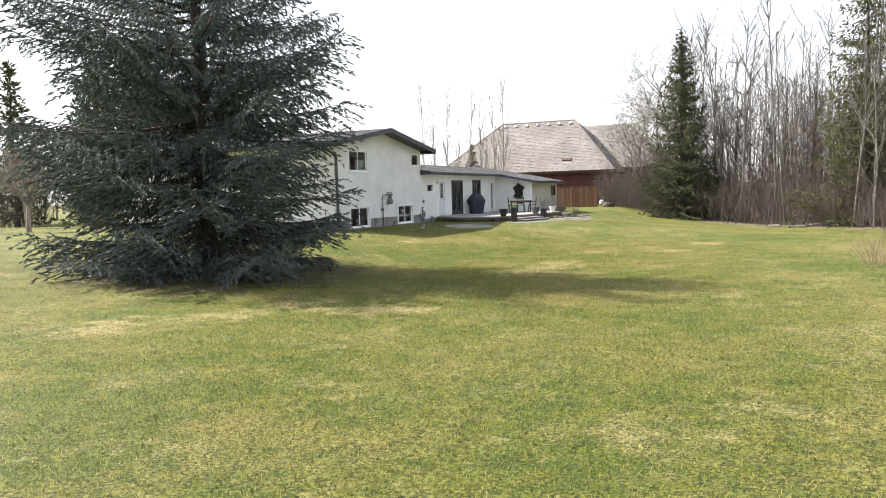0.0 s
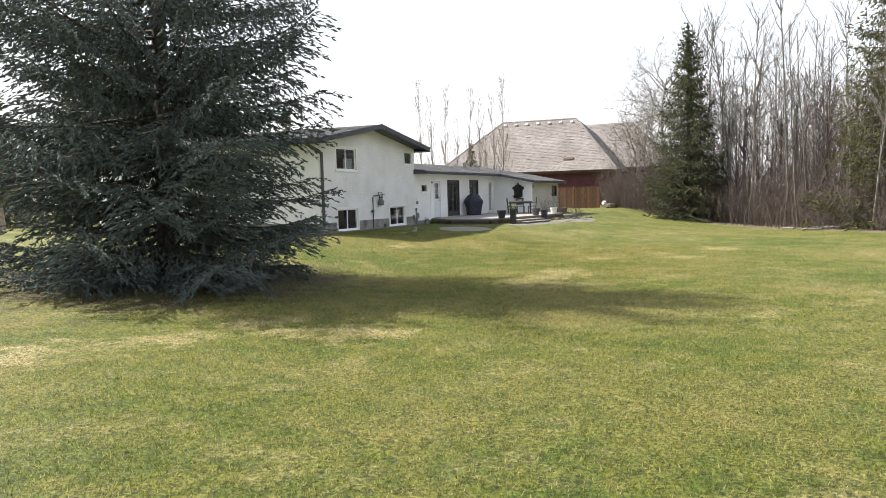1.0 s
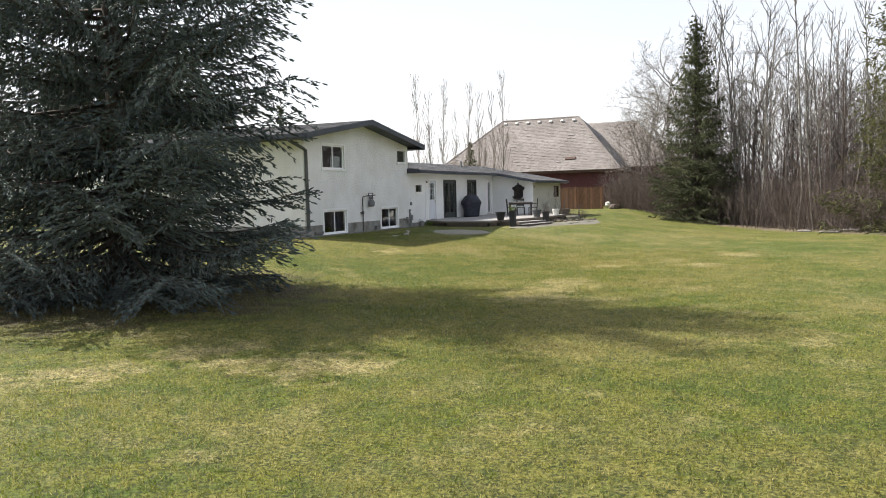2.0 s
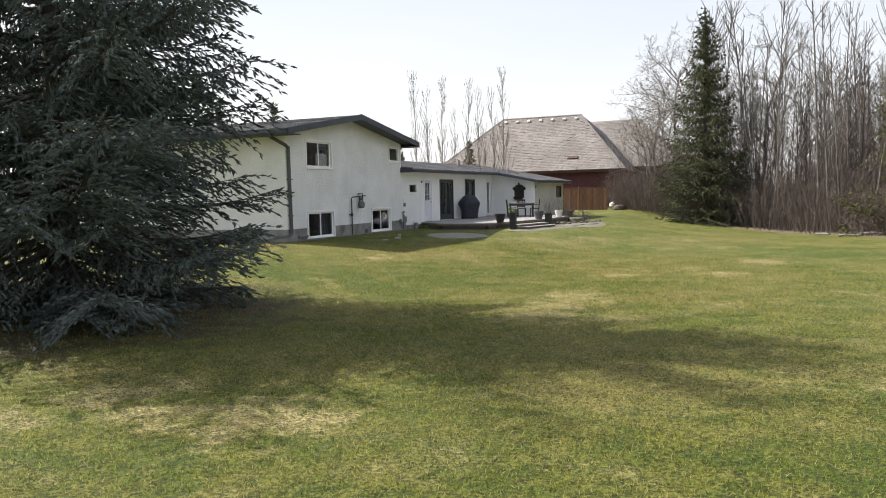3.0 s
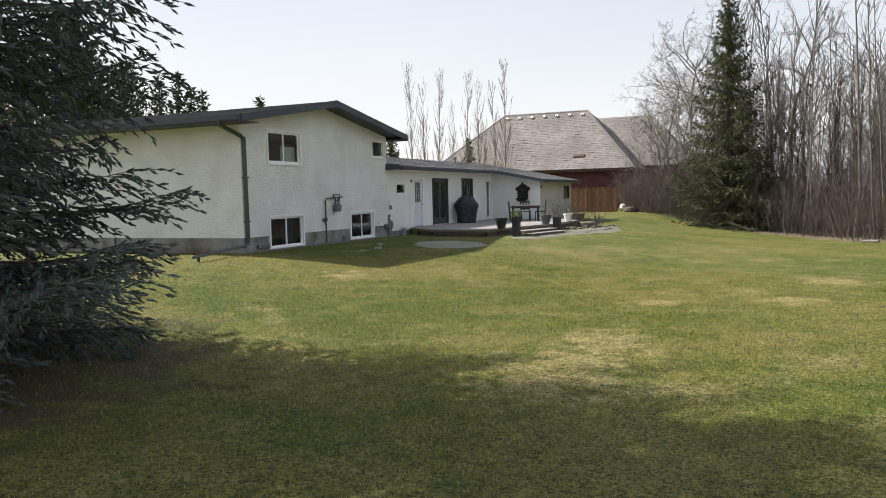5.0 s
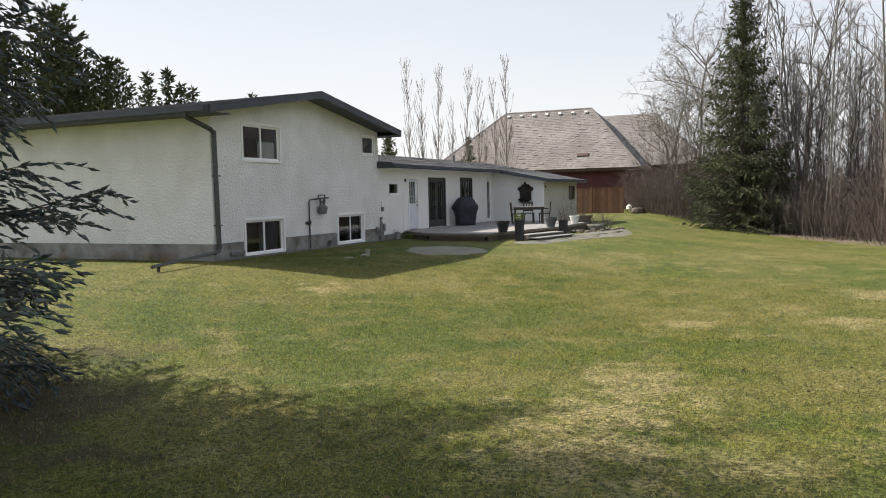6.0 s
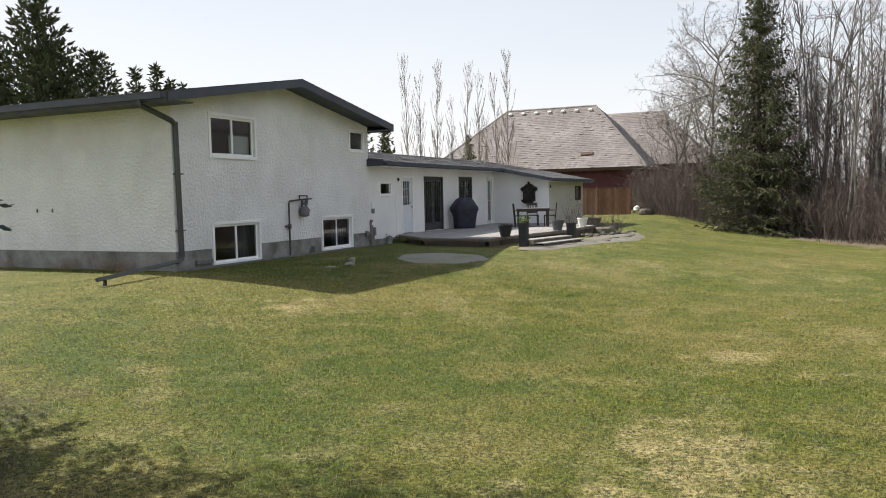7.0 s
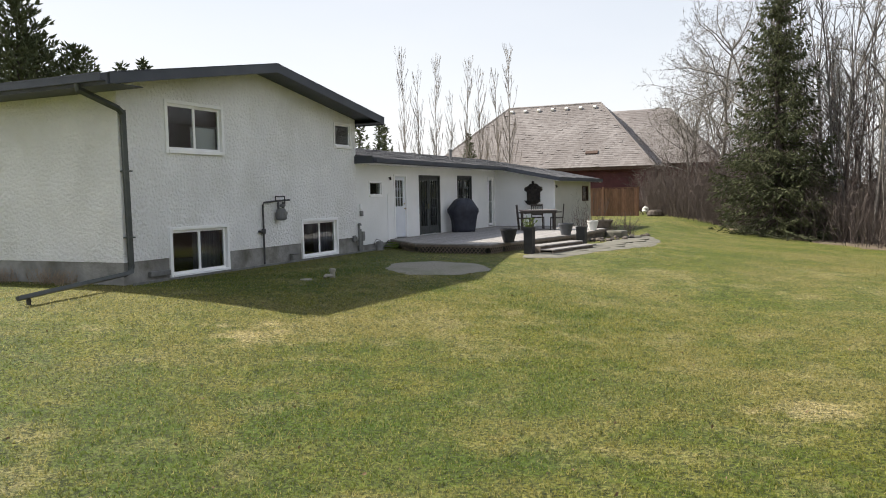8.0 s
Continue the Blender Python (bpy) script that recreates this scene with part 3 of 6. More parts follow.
# upper roof: two slopes, ridge along x, with shingle courses laid on
RIDGE_Y, RIDGE_Z, EAVE_Y0, EAVE_Y1, EAVE_Z = 4.22, 4.80, -0.83, 9.42, 3.94
GX = 0.72
for nm, ye in (("roof_slope", EAVE_Y0), ("roof_slope", EAVE_Y1)):
    bm = bmesh.new()
    slab(bm, [(BACK - 0.7, ye, EAVE_Z), (GX, ye, EAVE_Z), (GX, RIDGE_Y, RIDGE_Z), (BACK - 0.7, RIDGE_Y, RIDGE_Z)], 0.05)
    part(nm, bm, M_FELT, house)
    # barge board along the gable
    bm = bmesh.new()
    y_in = ye
    slab(bm, [(GX, y_in, EAVE_Z + 0.03), (GX + 0.03, y_in, EAVE_Z + 0.03), (GX + 0.03, RIDGE_Y, RIDGE_Z + 0.03), (GX, RIDGE_Y, RIDGE_Z + 0.03)], 0.22)
    part("barge_board", bm, M_FASCIA, house)
    # soffit under the gable overhang
    bm = bmesh.new()
    slab(bm, [(0.002, y_in, EAVE_Z - 0.10), (GX - 0.002, y_in, EAVE_Z - 0.10), (GX - 0.002, RIDGE_Y, RIDGE_Z - 0.10), (0.002, RIDGE_Y, RIDGE_Z - 0.10)], 0.02)
    part("gable_soffit", bm, M_SOFFIT, house)
for y0, y1 in ((EAVE_Y0, -0.002), (8.962, EAVE_Y1)):
    part("eave_soffit", boxed(BACK - 0.6, y0, EAVE_Z - 0.17, GX - 0.01, y1, EAVE_Z - 0.15), M_SOFFIT, house)
part("eave_fascia", boxed(BACK - 0.7, EAVE_Y0 - 0.03, EAVE_Z - 0.2, GX, EAVE_Y0, EAVE_Z + 0.01), M_FASCIA, house)
part("eave_fascia", boxed(BACK - 0.7, EAVE_Y1, EAVE_Z - 0.2, GX, EAVE_Y1 + 0.03, EAVE_Z + 0.01), M_FASCIA, house)
# gutter along the side eave
bm = bmesh.new()
gy = EAVE_Y0 - 0.032
for q in ((gy - 0.12, -0.14, gy, -0.12), (gy - 0.12, -0.12, gy - 0.105, 0.0), (gy - 0.13, -0.012, gy - 0.1, 0.008)):
    box(bm, BACK - 0.6, q[0], EAVE_Z + q[1], GX - 0.05, q[2], EAVE_Z + q[3])
part("gutter", bm, M_FASCIA, house)
# wing roof: one low slope falling towards the lawn, running on over the bump-out
WX, WZ, WS, RX = 0.62, 2.75, 0.18, -3.2
LX, LS = 3.0, 0.21      # the bump-out's roof falls a little more steeply
FAR = 27.6


def wing_z(x):
    return WZ - (WS if x < WX else LS) * (x - WX)


bm = bmesh.new()
slab(bm, [(RX, 8.97, wing_z(RX)), (WX, 8.90, WZ), (WX, FAR, WZ), (RX, FAR, wing_z(RX))], 0.06)
part("wing_roof", bm, M_FELT, house)
bm = bmesh.new()
slab(bm, [(WX + 0.001, 20.05, WZ), (LX, 20.05, wing_z(LX)), (LX, FAR, wing_z(LX)), (WX + 0.001, FAR, WZ)], 0.06)
part("bump_out_roof", bm, M_FELT, house)
bm = bmesh.new()
slab(bm, [(RX - 0.001, 8.97, wing_z(RX)), (RX - 0.001, FAR, wing_z(RX)), (BACK - 0.5, FAR, 2.5), (BACK - 0.5, 8.97, 2.5)], 0.06)
part("wing_roof_rear", bm, M_FELT, house)
part("wing_fascia", boxed(WX, 8.88, WZ - 0.145, WX + 0.03, 20.02, WZ + 0.012), M_FASCIA, house)
part("wing_end_fascia", boxed(0.002, 8.86, WZ - 0.145, WX, 8.89, WZ + 0.07), M_FASCIA, house)
bm = bmesh.new()
slab(bm, [(WX, 20.02, WZ + 0.015), (LX + 0.02, 20.02, wing_z(LX) + 0.015), (LX + 0.02, 20.05, wing_z(LX) + 0.015), (WX, 20.05, WZ + 0.015)], 0.15)
part("rake_fascia", bm, M_FASCIA, house)
part("low_fascia", boxed(LX + 0.021, 20.02, wing_z(LX) - 0.14, LX + 0.05, FAR, wing_z(LX) + 0.015), M_FASCIA, house)
part("far_fascia", boxed(-0.5, FAR, WZ - 0.25, WX, FAR + 0.03, WZ), M_FASCIA, house)
bm = bmesh.new()
slab(bm, [(0.002, 8.9, WZ - 0.13), (WX - 0.002, 8.9, WZ - 0.13), (WX - 0.002, 20.05, WZ - 0.13), (0.002, 20.05, WZ - 0.13)], 0.015)
part("wing_soffit", bm, M_WHITE, house)
bm = bmesh.new()
slab(bm, [(0.0, 20.06, WZ - 0.05), (LX, 20.06, wing_z(LX) - 0.14), (LX, FAR - 0.1, wing_z(LX) - 0.14), (0.0, FAR - 0.1, WZ - 0.05)], 0.015)
part("bump_out_soffit", bm, M_WHITE, house)
bm = bmesh.new()
box(bm, WX + 0.032, 8.9, WZ - 0.12, WX + 0.12, 20.0, WZ - 0.105)
box(bm, WX + 0.105, 8.9, WZ - 0.105, WX + 0.12, 20.0, WZ - 0.015)
part("gutter", bm, M_FASCIA, house)
# roof vents
for vx, vy, vr, vh in ((-1.6, 19.5, 0.06, 0.35), (-4.6, 15.0, 0.18, 0.22)):
    part("roof_vent", lathe([(vr, -0.1), (vr, vh), (vr * 1.5, vh), (vr * 1.5, vh + 0.05), (vr * 0.6, vh + 0.09)], 12, at=(vx, vy, wing_z(vx))), M_STEEL, house)

sash_window("window_1", *W1, "white two-pane slider window with a half-drawn blind", blind=(0.05, 0.85, 0.12))
sash_window("window_2", *W2, "small white casement window under the eave", split=False, fw=0.06, s=0.04)
sash_window("window_3", *B1, "white two-pane basement slider near the ground", curtain=(0.0, 0.9))
sash_window("window_4", *B2, "white two-pane basement slider with a grey curtain", curtain=(0.0, 0.85))
sash_window("window_5", *SW, "small square window with dark glass", split=False, fw=0.045, s=0.02)


def glazed_leaf(parent, y0, y1, z0, z1, glass, cols, rows, material, x=-0.06, name="leaf"):
    """A door leaf or sash between y0 and y1 whose glazed field (u0, u1, c0, c1) is parted by bars."""
    u0, u1, c0, c1 = glass
    bm = bmesh.new()
    for q in ((y0, z0, u0, z1), (u1, z0, y1, z1), (u0, z0, u1, c0), (u0, c1, u1, z1)):
        if q[2] - q[0] > 0.001 and q[3] - q[1] > 0.001:
            box(bm, x - 0.02, q[0], q[1], x + 0.02, q[2], q[3])
    leaf = part(name, bm, material, parent)
    for i in range(1, cols):
        u = u0 + (u1 - u0) * i / cols
        part("glazing_bar", boxed(x - 0.015, u - 0.012, c0, x + 0.022, u + 0.012, c1), material, leaf)
    for i in range(1, rows):
        c = c0 + (c1 - c0) * i / rows
        part("glazing_bar", boxed(x - 0.015, u0, c - 0.012, x + 0.0215, u1, c + 0.012), material, leaf)
    p = part("pane", boxed(x - 0.004, u0, c0, x + 0.004, u1, c1), M_GLASS, leaf)
    p.visible_shadow = False
    return leaf


def casing(parent, y0, y1, z0, z1, material, w=0.07, proud=0.03):
    bm = bmesh.new()
    for q in ((y0, z0, y0 + w, z1), (y1 - w, z0, y1, z1), (y0 + w, z1 - w, y1 - w, z1)):
        box(bm, -0.14, q[0], q[1], proud, q[2], q[3], bevel=0.005)
    return part("door_frame", bm, material, parent)


d = thing("door_1", (0, 0, 0), "white back door with a nine-light glass panel", "door", kind="structure")
casing(d, *DOOR, M_WHITE)
leaf = glazed_leaf(d, DOOR[0] + 0.07, DOOR[1] - 0.07, DOOR[2] + 0.02, DOOR[3] - 0.07, (DOOR[0] + 0.17, DOOR[1] - 0.2, 1.28, 2.14), 3, 3, M_DOOR)
part("panel", boxed(-0.04, DOOR[0] + 0.2, 0.45, -0.03, DOOR[1] - 0.2, 1.05, bevel=0.008), M_DOOR, leaf)
knob = lathe([(0.0, 0.0), (0.02, 0.0), (0.012, 0.03), (0.03, 0.05), (0.03, 0.07), (0.005, 0.085)], 10)
bmesh.ops.transform(knob, matrix=pose(-0.04, DOOR[1] - 0.13, 1.2, 0, 90, 0), verts=knob.verts[:])
part("door_handle", knob, M_BRASS, leaf)
knob = lathe([(0.0, 0.0), (0.028, 0.0), (0.028, 0.02), (0.01, 0.025)], 10)
bmesh.ops.transform(knob, matrix=pose(-0.04, DOOR[1] - 0.13, 1.36, 0, 90, 0), verts=knob.verts[:])
part("deadbolt", knob, M_BRASS, leaf)
part("threshold", boxed(-0.14, DOOR[0], 0.2, 0.04, DOOR[1], 0.25), M_STEEL, d)

d = thing("door_2", (0, 0, 0), "dark double french door with divided lights", "door", kind="structure")
casing(d, *FRENCH, M_FRENCH, w=0.06)
mid = (FRENCH[0] + FRENCH[1]) / 2
for u, v in ((FRENCH[0] + 0.06, mid - 0.004), (mid + 0.004, FRENCH[1] - 0.06)):
    glazed_leaf(d, u, v, FRENCH[2] + 0.02, FRENCH[3] - 0.06, (u + 0.12, v - 0.12, 0.55, 2.14), 3, 5, M_FRENCH)
part("door_handle", boxed(-0.035, mid - 0.1, 1.15, 0.02, mid - 0.08, 1.32), M_BRASS, d)

w = thing("window_6", (0, 0, 0), "dark-framed pair of tall divided windows", "window", kind="structure")
casing(w, *TALL, M_FRENCH, w=0.06)
part("window_sill", boxed(-0.14, TALL[0], TALL[2] - 0.05, 0.05, TALL[1], TALL[2]), M_FRENCH, w)
mid = (TALL[0] + TALL[1]) / 2
for u, v in ((TALL[0] + 0.06, mid - 0.004), (mid + 0.004, TALL[1] - 0.06)):
    glazed_leaf(w, u, v, TALL[2], TALL[3] - 0.06, (u + 0.08, v - 0.08, TALL[2] + 0.1, TALL[3] - 0.16), 2, 4, M_FRENCH, name="sash")

d = thing("door_3", (0, 0, 0), "narrow white door with a tall glass light", "door", kind="structure")
casing(d, *SIDE, M_WHITE, w=0.06)
glazed_leaf(d, SIDE[0] + 0.06, SIDE[1] - 0.06, SIDE[2] + 0.02, SIDE[3] - 0.06, (SIDE[0] + 0.11, SIDE[1] - 0.11, 0.4, 2.2), 1, 2, M_WHITE)

w = thing("window_7", (2.6, CW[0], CW[2]), "brown-framed window in the cream wall", "window", kind="structure")
ww, wh = CW[1] - CW[0], CW[3] - CW[2]
bm = bmesh.new()
for q in ((0, 0, 0.06, wh), (ww - 0.06, 0, ww, wh), (0.06, 0, ww - 0.06, 0.06), (0.06, wh - 0.06, ww - 0.06, wh)):
    box(bm, -0.08, q[0], q[1], 0.025, q[2], q[3])
part("window_frame", bm, M_BROWN, w)
part("pane", boxed(-0.04, 0.06, 0.06, -0.034, ww - 0.06, wh - 0.06), M_GLASS, w).visible_shadow = False


# ================= trees =================
def twig_template(needles, long, width, spread, seed):
    """A needle-clad shoot one unit long: a slim spindle and single needles round it."""
    rng = np.random.default_rng(seed)
    v, f = [(0.0, 0.0, 0.0), (1.0, 0.0, 0.0)], []
    for k in range(3):
        a = 2 * math.pi * k / 3
        v.append((0.45, spread * 0.42 * math.cos(a), spread * 0.42 * math.sin(a)))
    for k in range(3):
        j = (k + 1) % 3
        f += [(0, 2 + j, 2 + k), (1, 2 + k, 2 + j)]
    for k in range(needles):
        s = (k + 0.5) / needles * 0.85
        a = k * 2.4 + rng.uniform(-0.5, 0.5)
        c, d = math.cos(a), math.sin(a)
        l = long * rng.uniform(0.8, 1.2)
        i = len(v)
        t = (-d, c)
        v += [(s, t[0] * width, t[1] * width), (s, -t[0] * width, -t[1] * width), (s + l * 0.72, c * l * 0.75, d * l * 0.75)]
        f.append((i, i + 1, i + 2))
    return np.array(v, dtype=float), np.array(f)


def spruce(name, at, height, radius, material, seed, label, whorl=0.5, per=9, step=0.16, space=0.11, shoot=0.16, needles=5,
           hang=0.5, gap=0.3, low=0.4, ragged=0.18, fan=0.2, fat=0.3, lop=0.0, thin=0.45, category="tree", group="", thick=0.24,
           tassel=0.3, tassel_from=0.15, rise=(-0.22, 0.08, 0.55), bare=0.1, sag=0.34):
    """A spruce: tapered trunk, whorls of single boughs that sag and turn up at their tips. Each bough is a flat fan of side
    branches thick with shoots, with tassels hanging beneath. radius(h): the crown's radius at the share h of the height;
    fan: half the width of a bough by its length; bare: the share of boughs that have died away."""
    rng = np.random.default_rng(seed)
    tree = thing(name, at, label, category, group)
    ta = np.array([(0.0, 0.0, z) for z in np.linspace(-0.15, height * 0.99, 24)])
    ta[:, 0] += 0.04 * np.sin(ta[:, 2] * 0.7 + seed)
    r = thick * (1 - ta[:, 2] / height * 0.96) ** 0.9
    r[0] *= 1.5
    V, F = loft(ta, r, 9)
    part("trunk", raw_mesh("trunk", V, F, True), M_BARK, tree)
    A, B, RA, RB, P, D, S = [], [], [], [], [], [], []

    def clothe(p, d, length, fwd, sink):
        """Shoots along one side branch that bends down as it goes."""
        m = max(1, int(length / space))
        q = p
        for j in range(m):
            d = d + np.array([0.0, 0.0, -sink / m])
            d = d / np.linalg.norm(d)
            n = q + d * length / m
            if m > 2 and j % 2 == 0:
                A.append(q); B.append(q + d * length / m * min(2, m - j)); RA.append(0.006); RB.append(0.004)
            e = d * 0.8 + fwd * rng.uniform(-0.1, 0.5) + rng.normal(0, 0.24, 3)
            e[2] -= 0.25 * sink * rng.uniform(-0.5, 1.5)
            P.append(q + (n - q) * rng.uniform()); D.append(e); S.append(shoot * rng.uniform(0.7, 1.25))
            q = n
        P.append(q); D.append(d + rng.normal(0, 0.15, 3)); S.append(shoot * rng.uniform(0.8, 1.2))

    z = low
    while z < height - 0.15:
        h = z / height
        n = max(4, int(round(per * (1 - thin * h))))
        turn = rng.uniform(0, 7)
        for k in range(n):
            if rng.uniform() < bare * min(1.0, h / 0.4):
                continue
            L = radius(h) * rng.uniform(1 - 2 * ragged, 1 + 0.7 * ragged)
            if L < 0.12:
                continue
            az = turn + 2 * math.pi * (k + rng.uniform(-0.35, 0.35)) / n
            L *= 1 + lop * (0.55 + 0.45 * float(smoothstep((h - 0.08) / 0.25))) * math.cos(az + 1.25)
            out = np.array([math.cos(az), math.sin(az), 0.0])
            side = np.array([-out[1], out[0], 0.0])
            climb = float(np.interp(h, (0.0, 0.5, 1.0), rise)) + rng.uniform(-0.1, 0.1)
            dip = sag * (1 - h) * rng.uniform(0.6, 1.4)
            z0 = z + rng.uniform(-0.5, 0.5) * whorl
            bend = rng.uniform(-0.12, 0.12)

            def on(s):
                q = out * (L * s) + side * (bend * L * s * s)
                q[2] = max(0.14 + 0.1 * abs(bend), z0 + L * (climb * s - dip * s * (1 - s) + 0.10 * s ** 3))
                return q

            pts = [on(s) for s in np.linspace(0, 1, 7)]
            rl = 0.010 + 0.010 * L
            for i in range(6):
                A.append(pts[i]); B.append(pts[i + 1]); RA.append(rl * (1 - i / 6.5)); RB.append(rl * (1 - (i + 1) / 6.5))
            s = gap * rng.uniform(0.7, 1.2) if L > 1.2 else 0.08
            # low boughs spread like shelves, high ones are narrow with hanging branches
            droop = hang * rng.uniform(0.5, 1.3) * (0.75 + 0.9 * h)
            broad = fan * (1.2 - 0.7 * float(smoothstep((h - 0.25) / 0.35)))
            while s < 1.0:
                p = on(s)
                fwd = on(min(1.0, s + 0.06)) - on(s - 0.06)
                fwd /= np.linalg.norm(fwd) + 1e-9
                # widest a little past the middle of the bough, narrow at its tip
                w = (broad * L + 0.12) * (0.30 + 0.70 * math.sin(math.pi * min(1.0, (1.04 - s) / (1.04 - gap)) ** 0.8))
                for sg in (-1, 1):
                    lb = w * rng.uniform(0.65, 1.2)
                    d = fwd * 0.75 + side * sg * 0.8 + rng.normal(0, 0.10, 3)
                    d[2] -= 0.25 * droop
                    clothe(p, d / np.linalg.norm(d), lb, fwd, droop)
                if h > tassel_from and rng.uniform() < 0.8:
                    lb = tassel * rng.uniform(0.4, 1.3) * min(1.0, L / 2.0) * (1.1 - 0.5 * s)
                    clothe(p, np.array([fwd[0] * 0.3, fwd[1] * 0.3, -1.0]) + rng.normal(0, 0.15, 3), lb, fwd * 0.2, 0.6)
                s += step / L * rng.uniform(0.75, 1.25)
            for j in range(3):
                P.append(on(1.0 - 0.02 * j)); D.append(fwd + rng.normal(0, 0.25, 3)); S.append(shoot * rng.uniform(0.8, 1.2))
        z += whorl * (1 + (thin - 0.85) * h) * rng.uniform(0.8, 1.2)
    for j in range(14):
        P.append(np.array([0, 0, height - 0.9 + 0.07 * j])); D.append(np.array([rng.normal(0, 0.4), rng.normal(0, 0.4), 0.9])); S.append(shoot)
    P, D, S = np.array(P), np.array(D), np.array(S)
    V, F = rods(np.array(A), np.array(B), np.array(RA), np.array(RB), rng)
    tagged(part("limb", raw_mesh("limb", V, F, True), M_BARK, tree), kind="stuff")
    tv, tf = twig_template(needles, 0.32, 0.065, fat, seed)
    V, F = scatter(tv, tf, P, D, S, rng)
    tagged(part("crown", raw_mesh("crown", V, F), material, tree), kind="stuff")
    return tree


def big_profile(h):
    return float(np.interp(h, [0.0, 0.05, 0.15, 0.3, 0.42, 0.50, 0.58, 0.68, 0.85, 1.0], [3.75, 3.95, 4.05, 4.2, 4.5, 4.4, 3.6, 2.9, 1.6, 0.15]))


BIG = (3.07, -12.1, gz(3.07, -12.1))
spruce("blue_spruce", BIG, 14.0, big_profile, M_NEEDLE_BLUE, 11, "large blue-grey spruce with drooping boughs reaching the lawn",
       whorl=0.45, per=15, step=0.14, space=0.094, shoot=0.15, needles=3, hang=0.6, gap=0.12, low=0.5, thick=0.3, ragged=0.17, fan=0.20, fat=0.36,
       lop=0.27, thin=0.68, tassel=0.45, tassel_from=0.2, bare=0.12, sag=0.26)
SP2 = (10.9, 32.6, gz(10.9, 32.6))
spruce("green_spruce", SP2, 14.2, lambda h: 3.6 * (1 - h) ** 0.95 * min(1.0, 0.8 + 3 * h) + 0.08, M_NEEDLE_GREEN, 5,
       "tall dark green spruce at the edge of the wood", whorl=0.49, per=13, step=0.22, space=0.17, shoot=0.25, needles=3, hang=0.6, gap=0.16, low=0.5,
       ragged=0.18, fan=0.2, fat=0.34, tassel=0.35, rise=(-0.3, -0.05, 0.5), bare=0.08)
spruce("green_spruce", (22.5, 19.6, gz(22.5, 19.6)), 15.5, lambda h: 3.5 * (1 - h) ** 0.7 + 0.05, M_NEEDLE_OLIVE, 8,
       "tall olive-green spruce with thin lower boughs by the wood", whorl=0.54, per=11, step=0.25, space=0.2, shoot=0.25, needles=3, hang=0.5, gap=0.15, low=0.8,
       ragged=0.24, fan=0.23, fat=0.3, tassel=0.35, bare=0.14, rise=(-0.15, 0.05, 0.5))
spruce("green_spruce", (26.0, 22.0, gz(26.0, 22.0)), 17.0, lambda h: 3.5 * (1 - h) ** 0.7 + 0.05, M_NEEDLE_OLIVE, 9,
       "tall olive-green spruce standing behind another at the wood", whorl=0.65, per=9, step=0.3, space=0.24, shoot=0.34, needles=3, hang=0.5, gap=0.2, low=0.8,
       ragged=0.28, fan=0.2, fat=0.3, tassel=0.35, bare=0.14)


def bare_tree(name, seed, height, trunk_r, spread, material, label, wob=0.10, wig=0.2, levels=4, upright=0.35, first=0.28, kids=(9, 5, 4, 3), angle=0.85, twig=0.006, kind_cat="tree"):
    """A leafless tree: crooked trunk, limbs and fine twigs, grown level by level."""
    rng = np.random.default_rng(seed)
    tree = thing(name, (0, 0, -0.1), label, kind_cat)
    segs = [[] for _ in range(levels + 1)]

    def grow(p, d, L, r, level):
        n = 6 if level == 0 else 4
        pts, dirs = [p], []
        for i in range(n):
            d = d + rng.normal(0, wob if level == 0 else wig, 3)
            d[2] += upright * (0.25 if level else 0.1)
            d = d / np.linalg.norm(d)
            q = pts[-1] + d * L / n
            segs[level].append((pts[-1], q, r * (1 - 0.75 * i / n), r * (1 - 0.75 * (i + 1) / n)))
            pts.append(q)
            dirs.append(d)
        if level == levels:
            return
        for k in range(kids[level]):
            s = rng.uniform(first if level == 0 else 0.2, 1.0)
            i = min(n - 1, int(s * n))
            o = pts[i] + (pts[i + 1] - pts[i]) * (s * n - i)
            a = rng.normal(size=3)
            a -= dirs[i] * np.dot(a, dirs[i])
            a /= np.linalg.norm(a)
            e = dirs[i] + a * angle * rng.uniform(0.6, 1.2)
            grow(o, e / np.linalg.norm(e), L * spread * rng.uniform(0.6, 1.0) * (1.1 - 0.55 * s), max(twig, r * (0.55 - 0.25 * s)), level + 1)

    grow(np.zeros(3), np.array([rng.normal(0, wob / 2), rng.normal(0, wob / 2), 1.0]), height, trunk_r, 0)
    for nm, group, sides in (("trunk", segs[0], 7), ("limb", segs[1], 4), ("crown", [s for g in segs[2:] for s in g], 3)):
        A, B, ra, rb = (np.array([s[i] for s in group]) for i in range(4))
        if nm == "trunk":
            A[0, 2] -= 0.1
            V, F = loft(np.concatenate([A, B[-1:]]), np.concatenate([ra, rb[-1:]]), sides)
        else:
            V, F = rods(A, B, ra, np.maximum(rb, twig * 0.6), rng, sides)
        tagged(part(nm, raw_mesh(nm, V, F, True), material, tree), kind="" if nm == "trunk" else "stuff")
    return tree


